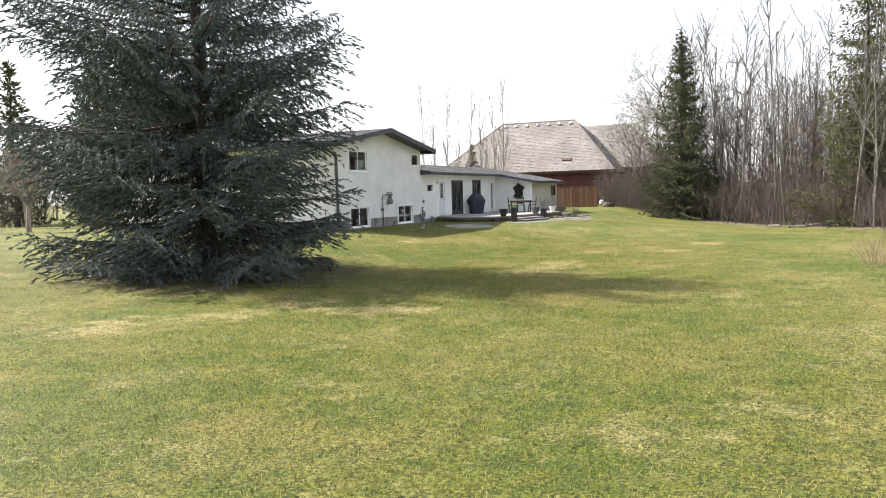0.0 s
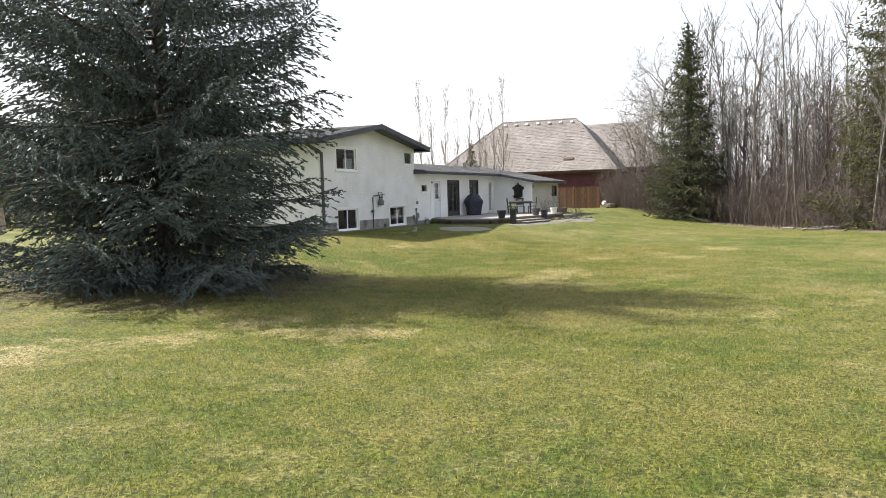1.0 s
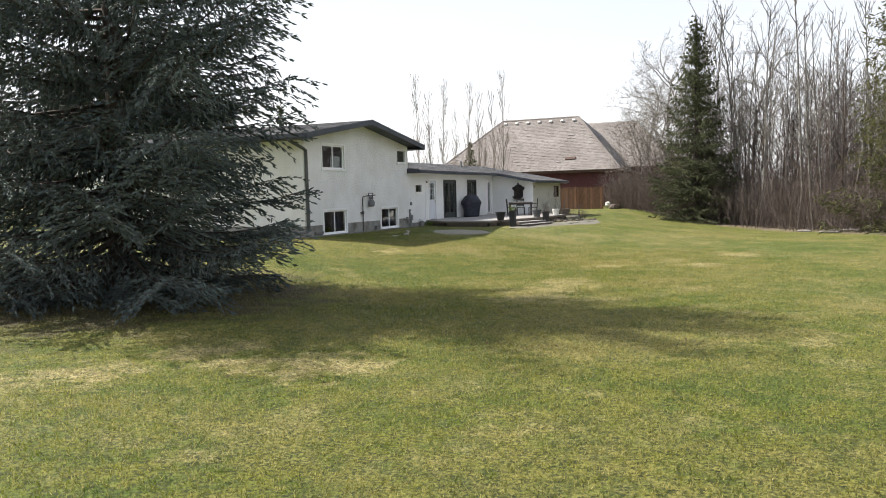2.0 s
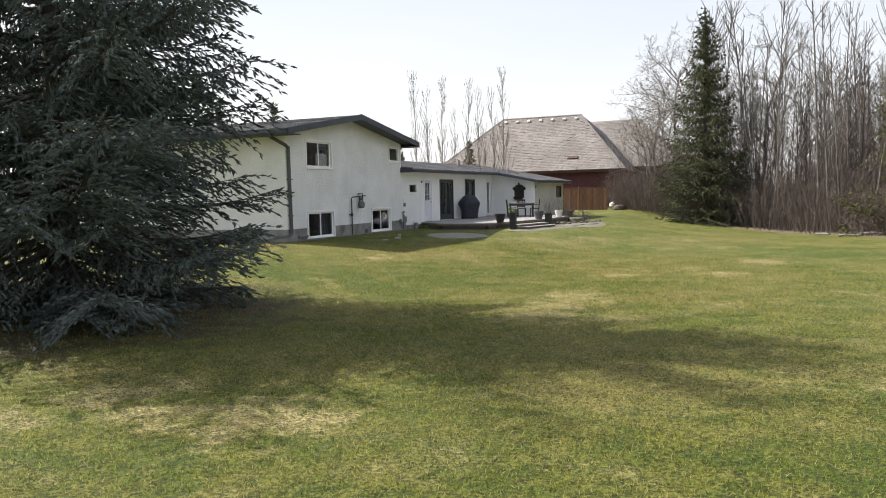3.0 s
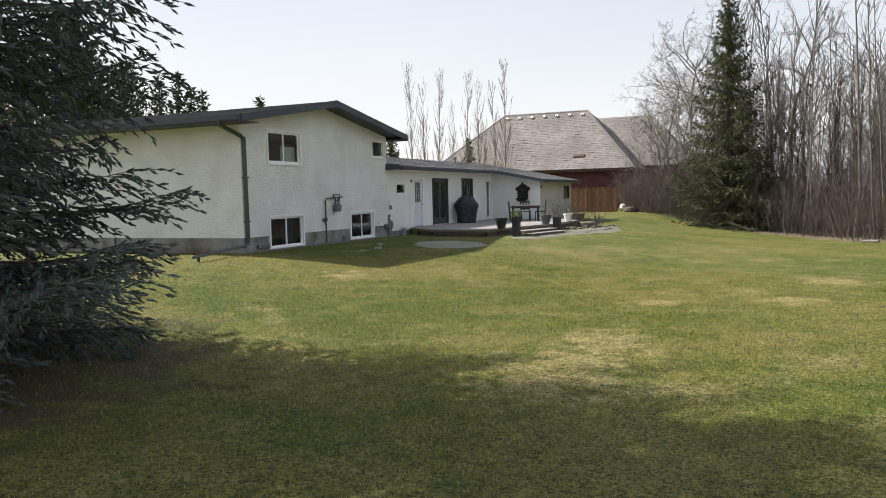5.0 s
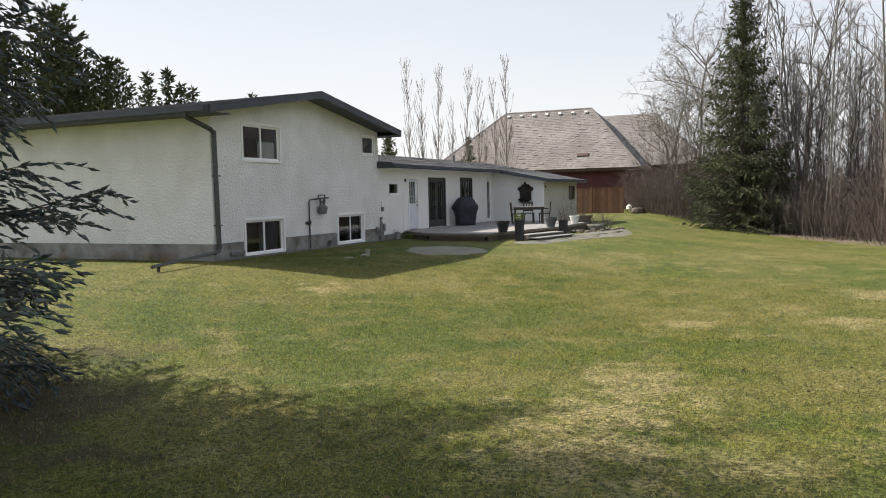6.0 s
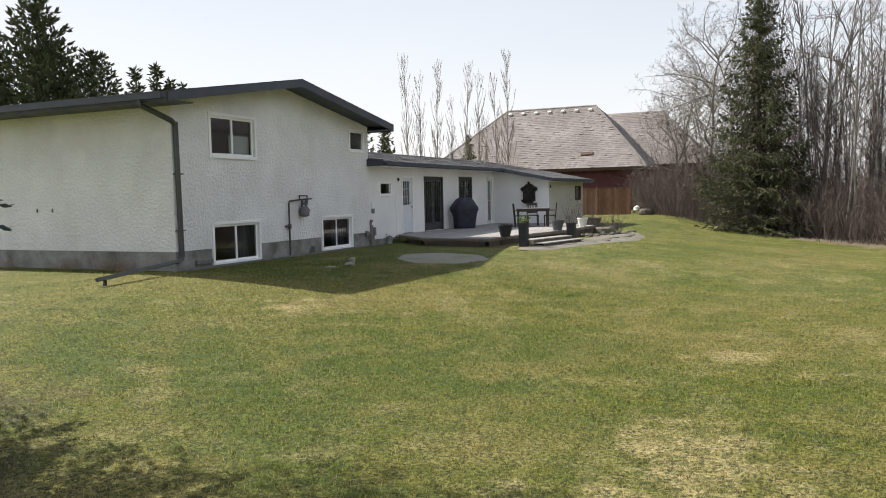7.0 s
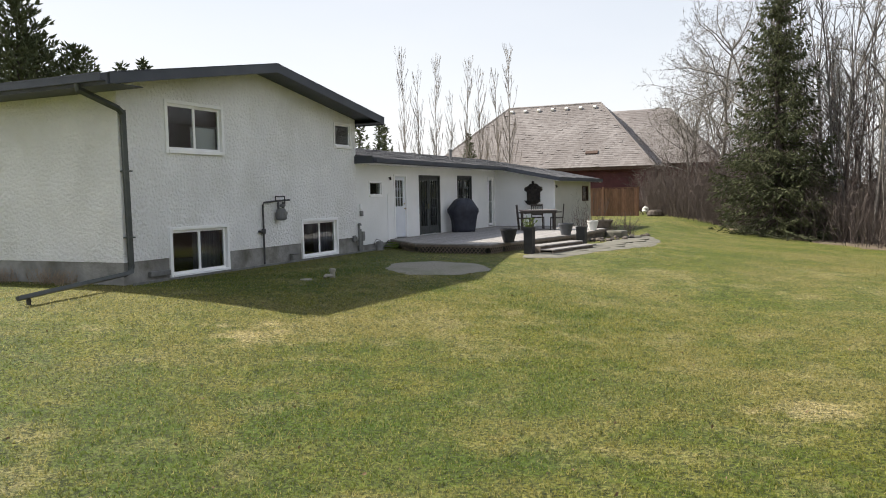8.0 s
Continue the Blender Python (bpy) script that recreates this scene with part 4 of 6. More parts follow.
def shrub(name, seed, height, width, stems, material, label, twigs=5, r=0.007, category="shrub"):
    """A leafless bush: many arching stems from one stool, with side twigs."""
    rng = np.random.default_rng(seed)
    ob = thing(name, (0, 0, -0.05), label, category)
    A, B, RA, RB = [], [], [], []
    for k in range(stems):
        a = rng.uniform(0, 7)
        p = np.array([math.cos(a), math.sin(a), 0]) * width * 0.45 * math.sqrt(rng.uniform())
        lean = np.array([math.cos(a), math.sin(a), 0]) * rng.uniform(0, 0.35)
        d = np.array([0, 0, 1.0]) + lean + rng.normal(0, 0.1, 3)
        L = height * rng.uniform(0.5, 1.05)
        n = 4
        for i in range(n):
            d = d + rng.normal(0, 0.14, 3)
            d /= np.linalg.norm(d)
            q = p + d * L / n
            A.append(p); B.append(q); RA.append(r * (1.3 - i / n)); RB.append(r * (1.3 - (i + 1) / n))
            for j in range(twigs if i else 1):
                e = d + rng.normal(0, 0.55, 3)
                e /= np.linalg.norm(e)
                o = p + (q - p) * rng.uniform()
                t = o + e * L * rng.uniform(0.1, 0.28)
                A.append(o); B.append(t); RA.append(r * 0.55); RB.append(r * 0.3)
            p = q
    V, F = rods(np.array(A), np.array(B), np.array(RA), np.array(RB), rng)
    tagged(part("stem", raw_mesh("stem", V, F), material, ob), kind="stuff")
    return ob


def place(proto, x, y, turn=0.0, size=1.0, label="", dz=0.0, tall=1.0):
    c = copy_thing(proto, pose(x, y, gz(x, y) + dz - 0.08, 0, 0, turn) @ Matrix.Diagonal((size, size, size * tall, 1)))
    if label:
        tagged(c, label)
    return c


def settle(proto, x, y, turn=0.0, size=1.0):
    proto.matrix_basis = pose(x, y, gz(x, y) - 0.08, 0, 0, turn) @ Matrix.Diagonal((size, size, size, 1))


def edge(s):
    """The lawn's edge along the wood, s from 0 (by the fence) to 1 (towards the road), and the way outwards."""
    xs, ys = [3.2, 6.0, 9.6, 13.4, 17.0, 20.5, 24.5, 29.0], [46.0, 40.0, 34.2, 29.0, 24.0, 18.0, 10.0, 0.0]
    q = np.linspace(0, 1, 8)
    x, y = np.interp(s, q, xs), np.interp(s, q, ys)
    dx, dy = np.interp(s + 0.02, q, xs) - np.interp(s - 0.02, q, xs), np.interp(s + 0.02, q, ys) - np.interp(s - 0.02, q, ys)
    n = math.hypot(dx, dy)
    return x, y, -dy / n, dx / n


def wood():
    """The leafless wood along the lawn: tall aspens, a thicket of red-brown shrubs, leaf litter beneath."""
    rng = random.Random(4)
    protos = [
        bare_tree("aspen", 21, 13.5, 0.075, 0.30, M_BARE, "tall leafless aspen with a pale grey trunk", levels=3, kids=(18, 5, 3), first=0.3, upright=0.55, angle=0.62, twig=0.0125, wob=0.05, wig=0.13),
        bare_tree("aspen", 22, 12.5, 0.065, 0.31, M_BARE, "slim leafless aspen with fine grey twigs", levels=3, kids=(17, 5, 3), first=0.35, upright=0.5, angle=0.66, twig=0.0125, wob=0.05, wig=0.13),
        bare_tree("aspen", 23, 14.5, 0.08, 0.29, M_BARE, "tall leafless aspen forking near the top", levels=3, kids=(18, 5, 3), first=0.4, upright=0.55, angle=0.62, twig=0.0125, wob=0.06, wig=0.13),
        bare_tree("aspen", 24, 9.5, 0.05, 0.38, M_BARE, "young leafless aspen with crooked branches", levels=3, kids=(16, 5, 3), first=0.2, upright=0.35, angle=0.8, twig=0.011, wob=0.08, wig=0.16),
    ]
    used = set()
    n = 58
    for i in range(n):
        s = (i + rng.uniform(-0.4, 0.4)) / n
        s = min(0.79, max(0.0, 0.16 + 0.63 * s))
        x, y, nx, ny = edge(s)
        off = rng.choice((1.6, 3.0, 4.5, 6.5, 9.0, 12.0)) + rng.uniform(-0.7, 0.7)
        k = rng.randrange(4)
        q = (x - nx * -off, y - ny * -off)
        if k in used:
            place(protos[k], *q, rng.uniform(0, 360), rng.uniform(0.8, 1.12))
        else:
            settle(protos[k], *q, rng.uniform(0, 360))
            used.add(k)
    bushes = [
        shrub("thicket_bush", 31, 3.4, 2.6, 34, M_TWIG, "dense leafless red-brown bush at the wood's edge", twigs=4, r=0.010),
        shrub("thicket_bush", 32, 2.4, 2.4, 34, M_TWIG, "low leafless brown bush at the wood's edge", twigs=5, r=0.010),
        shrub("thicket_bush", 33, 6.2, 2.6, 34, M_TWIG, "tall leafless bush of thin brown stems", twigs=4, r=0.011),
    ]
    used = set()
    n = 84
    for i in range(n):
        s = (i + rng.uniform(-0.5, 0.5)) / n
        s = max(0.02, min(0.985, s))
        x, y, nx, ny = edge(s)
        off = (0.9, 2.4, 4.6)[i % 3] + rng.uniform(-0.5, 0.7)
        k = rng.randrange(3) if i % 3 else rng.choice((0, 1))
        q = (x + nx * off, y + ny * off)
        if k in used:
            place(bushes[k], *q, rng.uniform(0, 360), rng.uniform(0.7, 1.3))
        else:
            settle(bushes[k], *q, rng.uniform(0, 360))
            used.add(k)
    for i in range(16):
        place(bushes[i % 3 if i % 3 < 2 else 0], 2.6 + 4.2 * rng.random() - 0.1 * i, 43.2 + 4.5 * rng.random() + 0.2 * i, rng.uniform(0, 360), rng.uniform(0.8, 1.2))
    # the hedge that runs on from the fence to the tall spruce
    for i in range(34):
        t = rng.random()
        off = (0.3, 1.5, 3.0)[i % 3] + rng.uniform(-0.3, 0.6)
        place(bushes[(0, 2, 0)[i % 3]], 3.2 + 6.2 * t + 0.7 * off, 41.6 - 6.8 * t + 0.7 * off, rng.uniform(0, 360), rng.uniform(0.75, 1.15))
    for i in range(8):
        place(bushes[i % 3], -26 - 10 * rng.random(), 0.5 + 1.5 * i + rng.uniform(-1, 1), rng.uniform(0, 360), rng.uniform(0.8, 1.2), "leafless brown bush in the hedge beyond the lawn")
    # litter bed under the wood
    bm = bmesh.new()
    prev = None
    for i in range(61):
        s = i / 60
        x, y, nx, ny = edge(s)
        w = 0.35 * math.sin(i * 1.9) + 0.25 * math.sin(i * 0.7)
        row = []
        for off in (-0.3 + w, 0.5, 2, 5, 10, 18, 40):
            q = (x + nx * off, y + ny * off)
            row.append(bm.verts.new((*q, gz(*q) + (0.0 if off < 0.4 else 0.05))))
        if prev:
            for a, b, c, d in zip(prev, prev[1:], row[1:], row):
                bm.faces.new((a, b, c, d))
        prev = row
    bmesh.ops.recalc_face_normals(bm, faces=bm.faces[:])
    for f in bm.faces:
        if f.normal.z < 0:
            f.normal_flip()
    tagged(part("wood_floor", bm, M_LITTER), "brown leaf litter and dead grass under the trees", "ground cover", kind="stuff")


wood()

def far_woods(name, spots, label, height, seed, material):
    """Deep leafless wood, too dense to tell its stems apart."""
    rng = np.random.default_rng(seed)
    A, B, RA, RB = [], [], [], []
    for x, y in spots:
        h = height * rng.uniform(0.6, 1.1)
        p = np.array([x, y, gz(x, y) - 0.2])
        d = np.array([rng.normal(0, 0.06), rng.normal(0, 0.06), 1.0])
        A.append(p); B.append(p + d * h); RA.append(rng.uniform(0.03, 0.07)); RB.append(0.012)
        for k in range(22):
            s = rng.uniform(0.15, 0.97)
            o = p + d * h * s
            e = np.array([rng.normal(0, 0.5), rng.normal(0, 0.5), 0.8])
            L = h * 0.24 * (1.15 - s) + 0.35
            q = o + e * L
            A.append(o); B.append(q); RA.append(0.016); RB.append(0.008)
            A.append(o + e * L * 0.5); B.append(o + e * L * 0.5 + np.array([rng.normal(0, 0.5), rng.normal(0, 0.5), 0.6]) * L * 0.6); RA.append(0.012); RB.append(0.007)
    V, F = rods(np.array(A), np.array(B), np.array(RA), np.array(RB), rng)
    tagged(part(name, raw_mesh(name, V, F), material), label, "trees", kind="stuff")


_r = random.Random(77)
spots = []
for i in range(620):
    x, y, nx, ny = edge(_r.uniform(0.08, 0.99))
    off = _r.uniform(4.0, 26.0)
    spots.append((x + nx * off, y + ny * off))
far_woods("deep_wood", spots, "dense leafless grey-brown wood behind the lawn", 11.5, 5, M_TWIG)
spots = []
for i in range(420):
    x, y, nx, ny = edge(_r.uniform(0.12, 0.99))
    off = _r.uniform(2.5, 12.0)
    spots.append((x + nx * off, y + ny * off))
far_woods("understorey", spots, "dense brown leafless understorey in the wood", 3.6, 15, M_TWIG)
spots = [(-30 - 26 * _r.random() - 0.08 * k, -10 + 0.16 * k + 3 * _r.random()) for k in range(260)]
far_woods("distant_wood", spots, "leafless brown wood far beyond the house", 5.5, 6, M_TWIG)

# the wide crooked trees behind the tall spruce
crooked = bare_tree("cottonwood", 41, 11.5, 0.15, 0.66, M_PALE, "wide leafless cottonwood with pale crooked limbs", levels=4, kids=(14, 9, 5, 3), first=0.22, upright=0.02, angle=1.25, twig=0.010, wig=0.26, wob=0.14)
settle(crooked, 9.6, 38.5, 40, 1.0)
place(crooked, 7.2, 42.0, 190, 1.0)
place(crooked, 4.9, 47.0, 300, 0.85)
place(crooked, 13.8, 39.0, 250, 1.05)
place(crooked, 5.2, 44.5, 100, 0.62, "small pale leafless tree beside the fence")

# columnar poplars behind the house
poplar = bare_tree("columnar_poplar", 51, 12.6, 0.055, 0.30, M_POPLAR, "narrow leafless poplar with upright branches", kids=(44, 5, 3), levels=3, first=0.08, wob=0.02, wig=0.07, upright=0.8, angle=0.42, twig=0.013)
poplar_2 = bare_tree("columnar_poplar", 52, 11.8, 0.05, 0.31, M_POPLAR, "narrow leafless poplar with thin upright twigs", kids=(42, 5, 3), levels=3, first=0.08, wob=0.02, wig=0.07, upright=0.8, angle=0.45, twig=0.013)
settle(poplar, -17.9, 47.3, 0, 1.0)
settle(poplar_2, -16.9, 47.7, 60, 0.95)
for x, y, k, turn, size in ((-15.6, 48.3, 0, 90, 0.98), (-14.5, 48.8, 1, 20, 0.86), (-13.4, 49.3, 0, 150, 0.97), (-12.4, 49.8, 1, 210, 1.03), (-11.7, 50.1, 1, 75, 0.72),
                            (-11.0, 50.4, 0, 300, 0.9), (-10.2, 50.8, 0, 240, 1.05)):
    place((poplar, poplar_2)[k], x, y, turn, size * 0.97)

# conifers and bare trees beyond the house
spruce("pine_tree", (-39.0, 28.0, 0), 16.5, lambda h: 4.6 * (1 - h) ** 0.55 + 0.1, M_NEEDLE_PINE, 61, "tall dark pine behind the house",
       whorl=0.6, per=9, step=0.42, space=0.42, shoot=0.55, needles=2, hang=-0.2, gap=0.3, low=1.5, ragged=0.22, fan=0.2, fat=0.34, tassel=0.3, rise=(-0.1, 0.2, 0.6), bare=0.05)
pine = bpy.data.objects["pine_tree"]
for x, y, turn, size in ((-43.5, 27.0, 80, 0.9), (-35.8, 30.2, 200, 0.78), (-41.0, 31.0, 10, 0.86)):
    place(pine, x, y, turn, size)
spruce("far_spruce", (-39.8, 38.3, 0), 13.0, lambda h: 2.6 * (1 - h) ** 0.9 + 0.08, M_NEEDLE_PINE, 62, "dark spruce standing far behind the house",
       whorl=0.75, per=8, step=0.6, space=0.5, shoot=0.55, needles=0, hang=0.3, gap=0.2, low=0.8, ragged=0.2, fan=0.2, fat=0.34, tassel=0.4, bare=0.0)
far = bpy.data.objects["far_spruce"]
for x, y, turn, size in ((-38.2, 39.1, 50, 1.03), (-37.2, 39.6, 130, 0.93), (-36.2, 40.0, 210, 0.9), (-31.5, 42.5, 10, 0.85), (-16.6, 37.5, 90, 0.56), (-15.4, 38.2, 20, 0.52), (-28, 62, 60, 0.7),
                         (-32.8, 9.3, 30, 0.9), (-29.5, 12.5, 0, 0.6), (-31, 15.5, 0, 0.66), (-40, 12.0, 75, 0.7), (-15.5, 55, 0, 0.55)):
    place(far, x, y, turn, size)
orchard = bare_tree("orchard_tree", 71, 3.6, 0.15, 0.85, M_POPLAR, "leafless reddish fruit tree with a short trunk", levels=3, kids=(15, 7, 4), first=0.3, upright=0.3, angle=0.75, twig=0.011)
settle(orchard, -20.5, 0.5, 30, 1.05)
for x, y, turn, size in ((-27, 5.5, 200, 1.1), (-33, 10.0, 100, 1.2), (-24.0, -3.0, 60, 1.0), (-38, 14, 10, 1.3), (-44, 33, 70, 1.5), (-41.5, 37, 50, 2.0)):
    place(orchard, x, y, turn, size)
dry = shrub("dry_shrub", 81, 1.0, 1.5, 80, M_DRY, "dry tan leafless shrub at the lawn's edge", twigs=4, r=0.006)
settle(dry, 21.2, -6.2, 0, 1.0)
place(dry, 22.4, -5.6, 80, 1.1)
place(dry, 23.4, -4.8, 160, 1.2)


# ================= deck and what stands on it =================
DECK_Z = 0.24


def deck_front(x):
    return float(np.interp(x, [0.0, 1.9, 4.3, 4.4, 5.3], [10.95, 9.05, 8.75, 9.6, 14.3]))


def build_deck():
    deck = thing("deck", (0, 0, 0), "low grey wooden deck with a dark lattice skirt", "deck")
    n = 37
    for i in range(n):
        x0 = 0.035 + i * 0.142
        x1 = x0 + 0.136
        y0, y1 = deck_front(x0), deck_front(x1)
        ye = 20.62 if x1 < 2.6 else 20.56 - (x1 - 2.6) * 0.5
        bm = bmesh.new()
        slab(bm, [(x0, y0, DECK_Z), (x1, y1, DECK_Z), (x1, ye, DECK_Z), (x0, ye, DECK_Z)], 0.035)
        part("board", bm, M_DECK, deck)
    edge_pts = [(0.05, 10.98), (1.9, 9.03), (4.32, 8.72), (4.42, 9.6), (5.34, 14.3), (5.3, 18.9)]
    rng = random.Random(3)
    for (x0, y0), (x1, y1) in zip(edge_pts, edge_pts[1:]):
        L = math.hypot(x1 - x0, y1 - y0)
        a = math.degrees(math.atan2(y1 - y0, x1 - x0))
        m = pose(x0, y0, 0, 0, 0, a)
        part("rim_board", boxed(0, -0.02, DECK_Z - 0.10, L - 0.003, 0.012, DECK_Z - 0.037, m=m), M_LATTICE, deck)
        k = 0
        while k * 0.125 < L - 0.2:
            for lean in (1, -1):
                u = k * 0.125 + (0.0 if lean > 0 else 0.2)
                bm = bmesh.new()
                off = 0.0 if lean > 0 else 0.009
                w = 0.032
                top, bot = DECK_Z - 0.10, gz(x0, y0) - 0.02
                v = u + lean * (top - bot) * 0.9
                pts = [(u, off, bot), (u + w, off, bot), (v + w, off, top), (v, off, top)]
                f = [bm.verts.new(p) for p in pts]
                g = [bm.verts.new((p[0], p[1] + 0.008, p[2])) for p in pts]
                bm.faces.new(f)
                bm.faces.new(g[::-1])
                for i in range(4):
                    j = (i + 1) % 4
                    bm.faces.new((f[i], g[i], g[j], f[j]))
                bmesh.ops.recalc_face_normals(bm, faces=bm.faces[:])
                bmesh.ops.transform(bm, matrix=m, verts=bm.verts[:])
                part("slat", bm, M_LATTICE, deck)
            k += 1
    # solid black block added behind the lattice, standing in for shade under the deck
    part("understructure", prism([(0.25, 11.15), (1.95, 9.3), (4.1, 9.05), (4.3, 9.8), (5.1, 14.3), (5.1, 18.7), (0.25, 20.5)], -0.4, DECK_Z - 0.04), M_BLACK, deck)
    # two steps towards the lawn
    stair = thing("deck_steps", (5.02, 9.9, 0.0), "two broad wooden steps down to the lawn with worn pale treads", "steps", turn=-13.0)
    for k, (d, z) in enumerate(((0.0, 0.145), (0.4, 0.045))):
        part("tread", boxed(d + 0.0, 0.0 + 0.02 * k, z - 0.035, d + 0.44, 2.5 + 0.1 * k, z, bevel=0.006), M_DECK, stair)
        part("riser", boxed(d + 0.36, 0.03, -0.25, d + 0.385, 2.47, z - 0.036), M_LATTICE, stair)
    part("stringer", boxed(0.0, -0.03, -0.3, 0.42, 0.0, 0.1), M_LATTICE, stair)
    part("stringer", boxed(0.0, 2.5, -0.3, 0.42, 2.53, 0.1), M_LATTICE, stair)


build_deck()


def covered_grill(at, turn):
    ob = thing("covered_grill", at, "barbecue under a dark navy fabric cover on the deck", "barbecue", turn=turn)
    prof = [(0.0, 0.43, 0.27), (0.1, 0.44, 0.28), (0.40, 0.46, 0.29), (0.62, 0.52, 0.32), (0.74, 0.59, 0.34), (0.84, 0.59, 0.34), (0.95, 0.5, 0.32), (1.06, 0.42, 0.29), (1.17, 0.34, 0.24), (1.23, 0.24, 0.15), (1.25, 0.1, 0.06)]
    bm = bmesh.new()
    rings = []
    n = 40
    for z, a, b in prof:
        ring = []
        for i in range(n):
            t = 2 * math.pi * i / n
            c, s = math.cos(t), math.sin(t)
            k = (abs(c) ** 3.2 + abs(s) ** 3.2) ** (-1 / 3.2)
            fold = 1 + 0.022 * math.sin(9 * t + 4 * z) * (1.3 - z) + 0.03 * math.sin(3 * t + 7 * z) + 0.015 * math.sin(14 * t - 9 * z)
            ring.append(bm.verts.new((c * k * a * fold, s * k * b * fold, z + 0.01 * math.sin(5 * t))))
        rings.append(ring)
    for r0, r1 in zip(rings, rings[1:]):
        for i in range(n):
            f = bm.faces.new((r0[i], r0[(i + 1) % n], r1[(i + 1) % n], r1[i]))
            f.smooth = True
    bm.faces.new(rings[-1])
    bm.faces.new(rings[0][::-1])
    part("cover", bm, M_COVER, ob)
    for x in (-0.3, 0.3):
        w = lathe([(0.02, -0.02), (0.06, -0.02), (0.06, 0.02), (0.02, 0.02)], 12)
        bmesh.ops.transform(w, matrix=pose(x, -0.2, 0.05, 90, 0, 0), verts=w.verts[:])
        part("wheel", w, M_BLACK, ob)


covered_grill((0.62, 15.6, DECK_Z), 48)


def pot(name, at, r0, r1, h, material, label, square=False):
    ob = thing(name, at, label, "planter")
    n = 4 if square else 24
    bm = lathe([(r0, 0), (r1, h - 0.05), (r1 * 1.07, h - 0.05), (r1 * 1.07, h), (r1 * 0.94, h), (r1 * 0.9, h - 0.07)], n)
    if square:
        bmesh.ops.rotate(bm, verts=bm.verts[:], matrix=Matrix.Rotation(radians(45), 3, "Z"))
    part("pot", bm, material, ob)
    s = lathe([(r1 * 0.9, h - 0.09), (r1 * 0.7, h - 0.055), (0.05, h - 0.04)], n)
    if square:
        bmesh.ops.rotate(s, verts=s.verts[:], matrix=Matrix.Rotation(radians(45), 3, "Z"))
    part("soil", s, M_SOIL, ob)
    return ob


def sprigs(parent, h, height, count, spread, seed, material=None, leaves=0):
    rng = np.random.default_rng(seed)
    A, B, RA, RB = [], [], [], []
    P, D, S = [], [], []
    for k in range(count):
        a = rng.uniform(0, 7)
        p = np.array([math.cos(a) * spread * 0.3, math.sin(a) * spread * 0.3, h - 0.06])
        q = p + np.array([math.cos(a) * spread * rng.uniform(0.1, 1), math.sin(a) * spread * rng.uniform(0.1, 1), height * rng.uniform(0.5, 1.0)])
        mid = (p + q) / 2 + rng.normal(0, 0.03, 3)
        A += [p, mid]; B += [mid, q]; RA += [0.005, 0.004]; RB += [0.004, 0.002]
        for j in range(leaves):
            P.append(p + (q - p) * rng.uniform(0.2, 1)); D.append(rng.normal(0, 1, 3) + (0, 0, 0.5)); S.append(rng.uniform(0.04, 0.09))
    V, F = rods(np.array(A), np.array(B), np.array(RA), np.array(RB), rng)
    tagged(part("stem", raw_mesh("stem", V, F), material or M_TWIG, parent), kind="stuff")
    if leaves:
        tv = np.array([(0, 0, 0), (0.5, 0.3, 0.05), (1, 0, 0), (0.5, -0.3, 0.05)], dtype=float)
        V, F = scatter(tv, np.array([(0, 1, 2, 3)]), np.array(P), np.array(D), np.array(S), rng)
        tagged(part("foliage", raw_mesh("foliage", V, F), M_LEAF, parent), kind="stuff")


pot("flower_pot", (4.5, 9.75, DECK_Z), 0.15, 0.24, 0.39, M_POT, "dark tapered flower pot at the deck's corner")
pot("flower_pot", (5.05, 13.75, DECK_Z), 0.15, 0.24, 0.38, M_POT_GREY, "blue-grey tapered flower pot on the deck")
pot("flower_pot", (5.16, 16.9, DECK_Z), 0.14, 0.2, 0.34, M_POT_WHITE, "white flower pot on the deck's edge")
p = pot("tall_planter", (5.2, 9.5, gz(5.2, 9.5)), 0.165, 0.185, 0.74, M_POT, "tall dark square planter with young green shoots", True)
sprigs(p, 0.74, 0.36, 16, 0.16, 5, leaves=7)
p = pot("tall_planter", (5.78, 12.95, gz(5.78, 12.95)), 0.18, 0.2, 0.6, M_POT, "tall dark square planter with bare twigs", True)
sprigs(p, 0.6, 0.75, 20, 0.28, 6)
p = pot("wide_planter", (5.0, 18.75, DECK_Z), 0.36, 0.46, 0.30, M_ROCK, "wide dark stone bowl planter with bare stems")
sprigs(p, 0.3, 1.3, 14, 0.4, 7)


def table(at, turn):
    ob = thing("patio_table", at, "dark wooden square patio table with a pale worn top", "table", turn=turn)
    for i in range(7):
        part("board", boxed(-0.70 + i * 0.2, -0.55, 0.72, -0.505 + i * 0.2, 0.55, 0.755, bevel=0.004), M_TABLE, ob)
    for x0, y0, x1, y1 in ((-0.66, -0.51, 0.66, -0.48), (-0.66, 0.48, 0.66, 0.51), (-0.66, -0.48, -0.63, 0.48), (0.63, -0.48, 0.66, 0.48)):
        part("apron", boxed(x0, y0, 0.62, x1, y1, 0.718), M_DARKWOOD, ob)
    for x in (-0.64, 0.56):
        for y in (-0.49, 0.41):
            part("leg", boxed(x, y, 0, x + 0.08, y + 0.08, 0.62, bevel=0.008), M_DARKWOOD, ob)


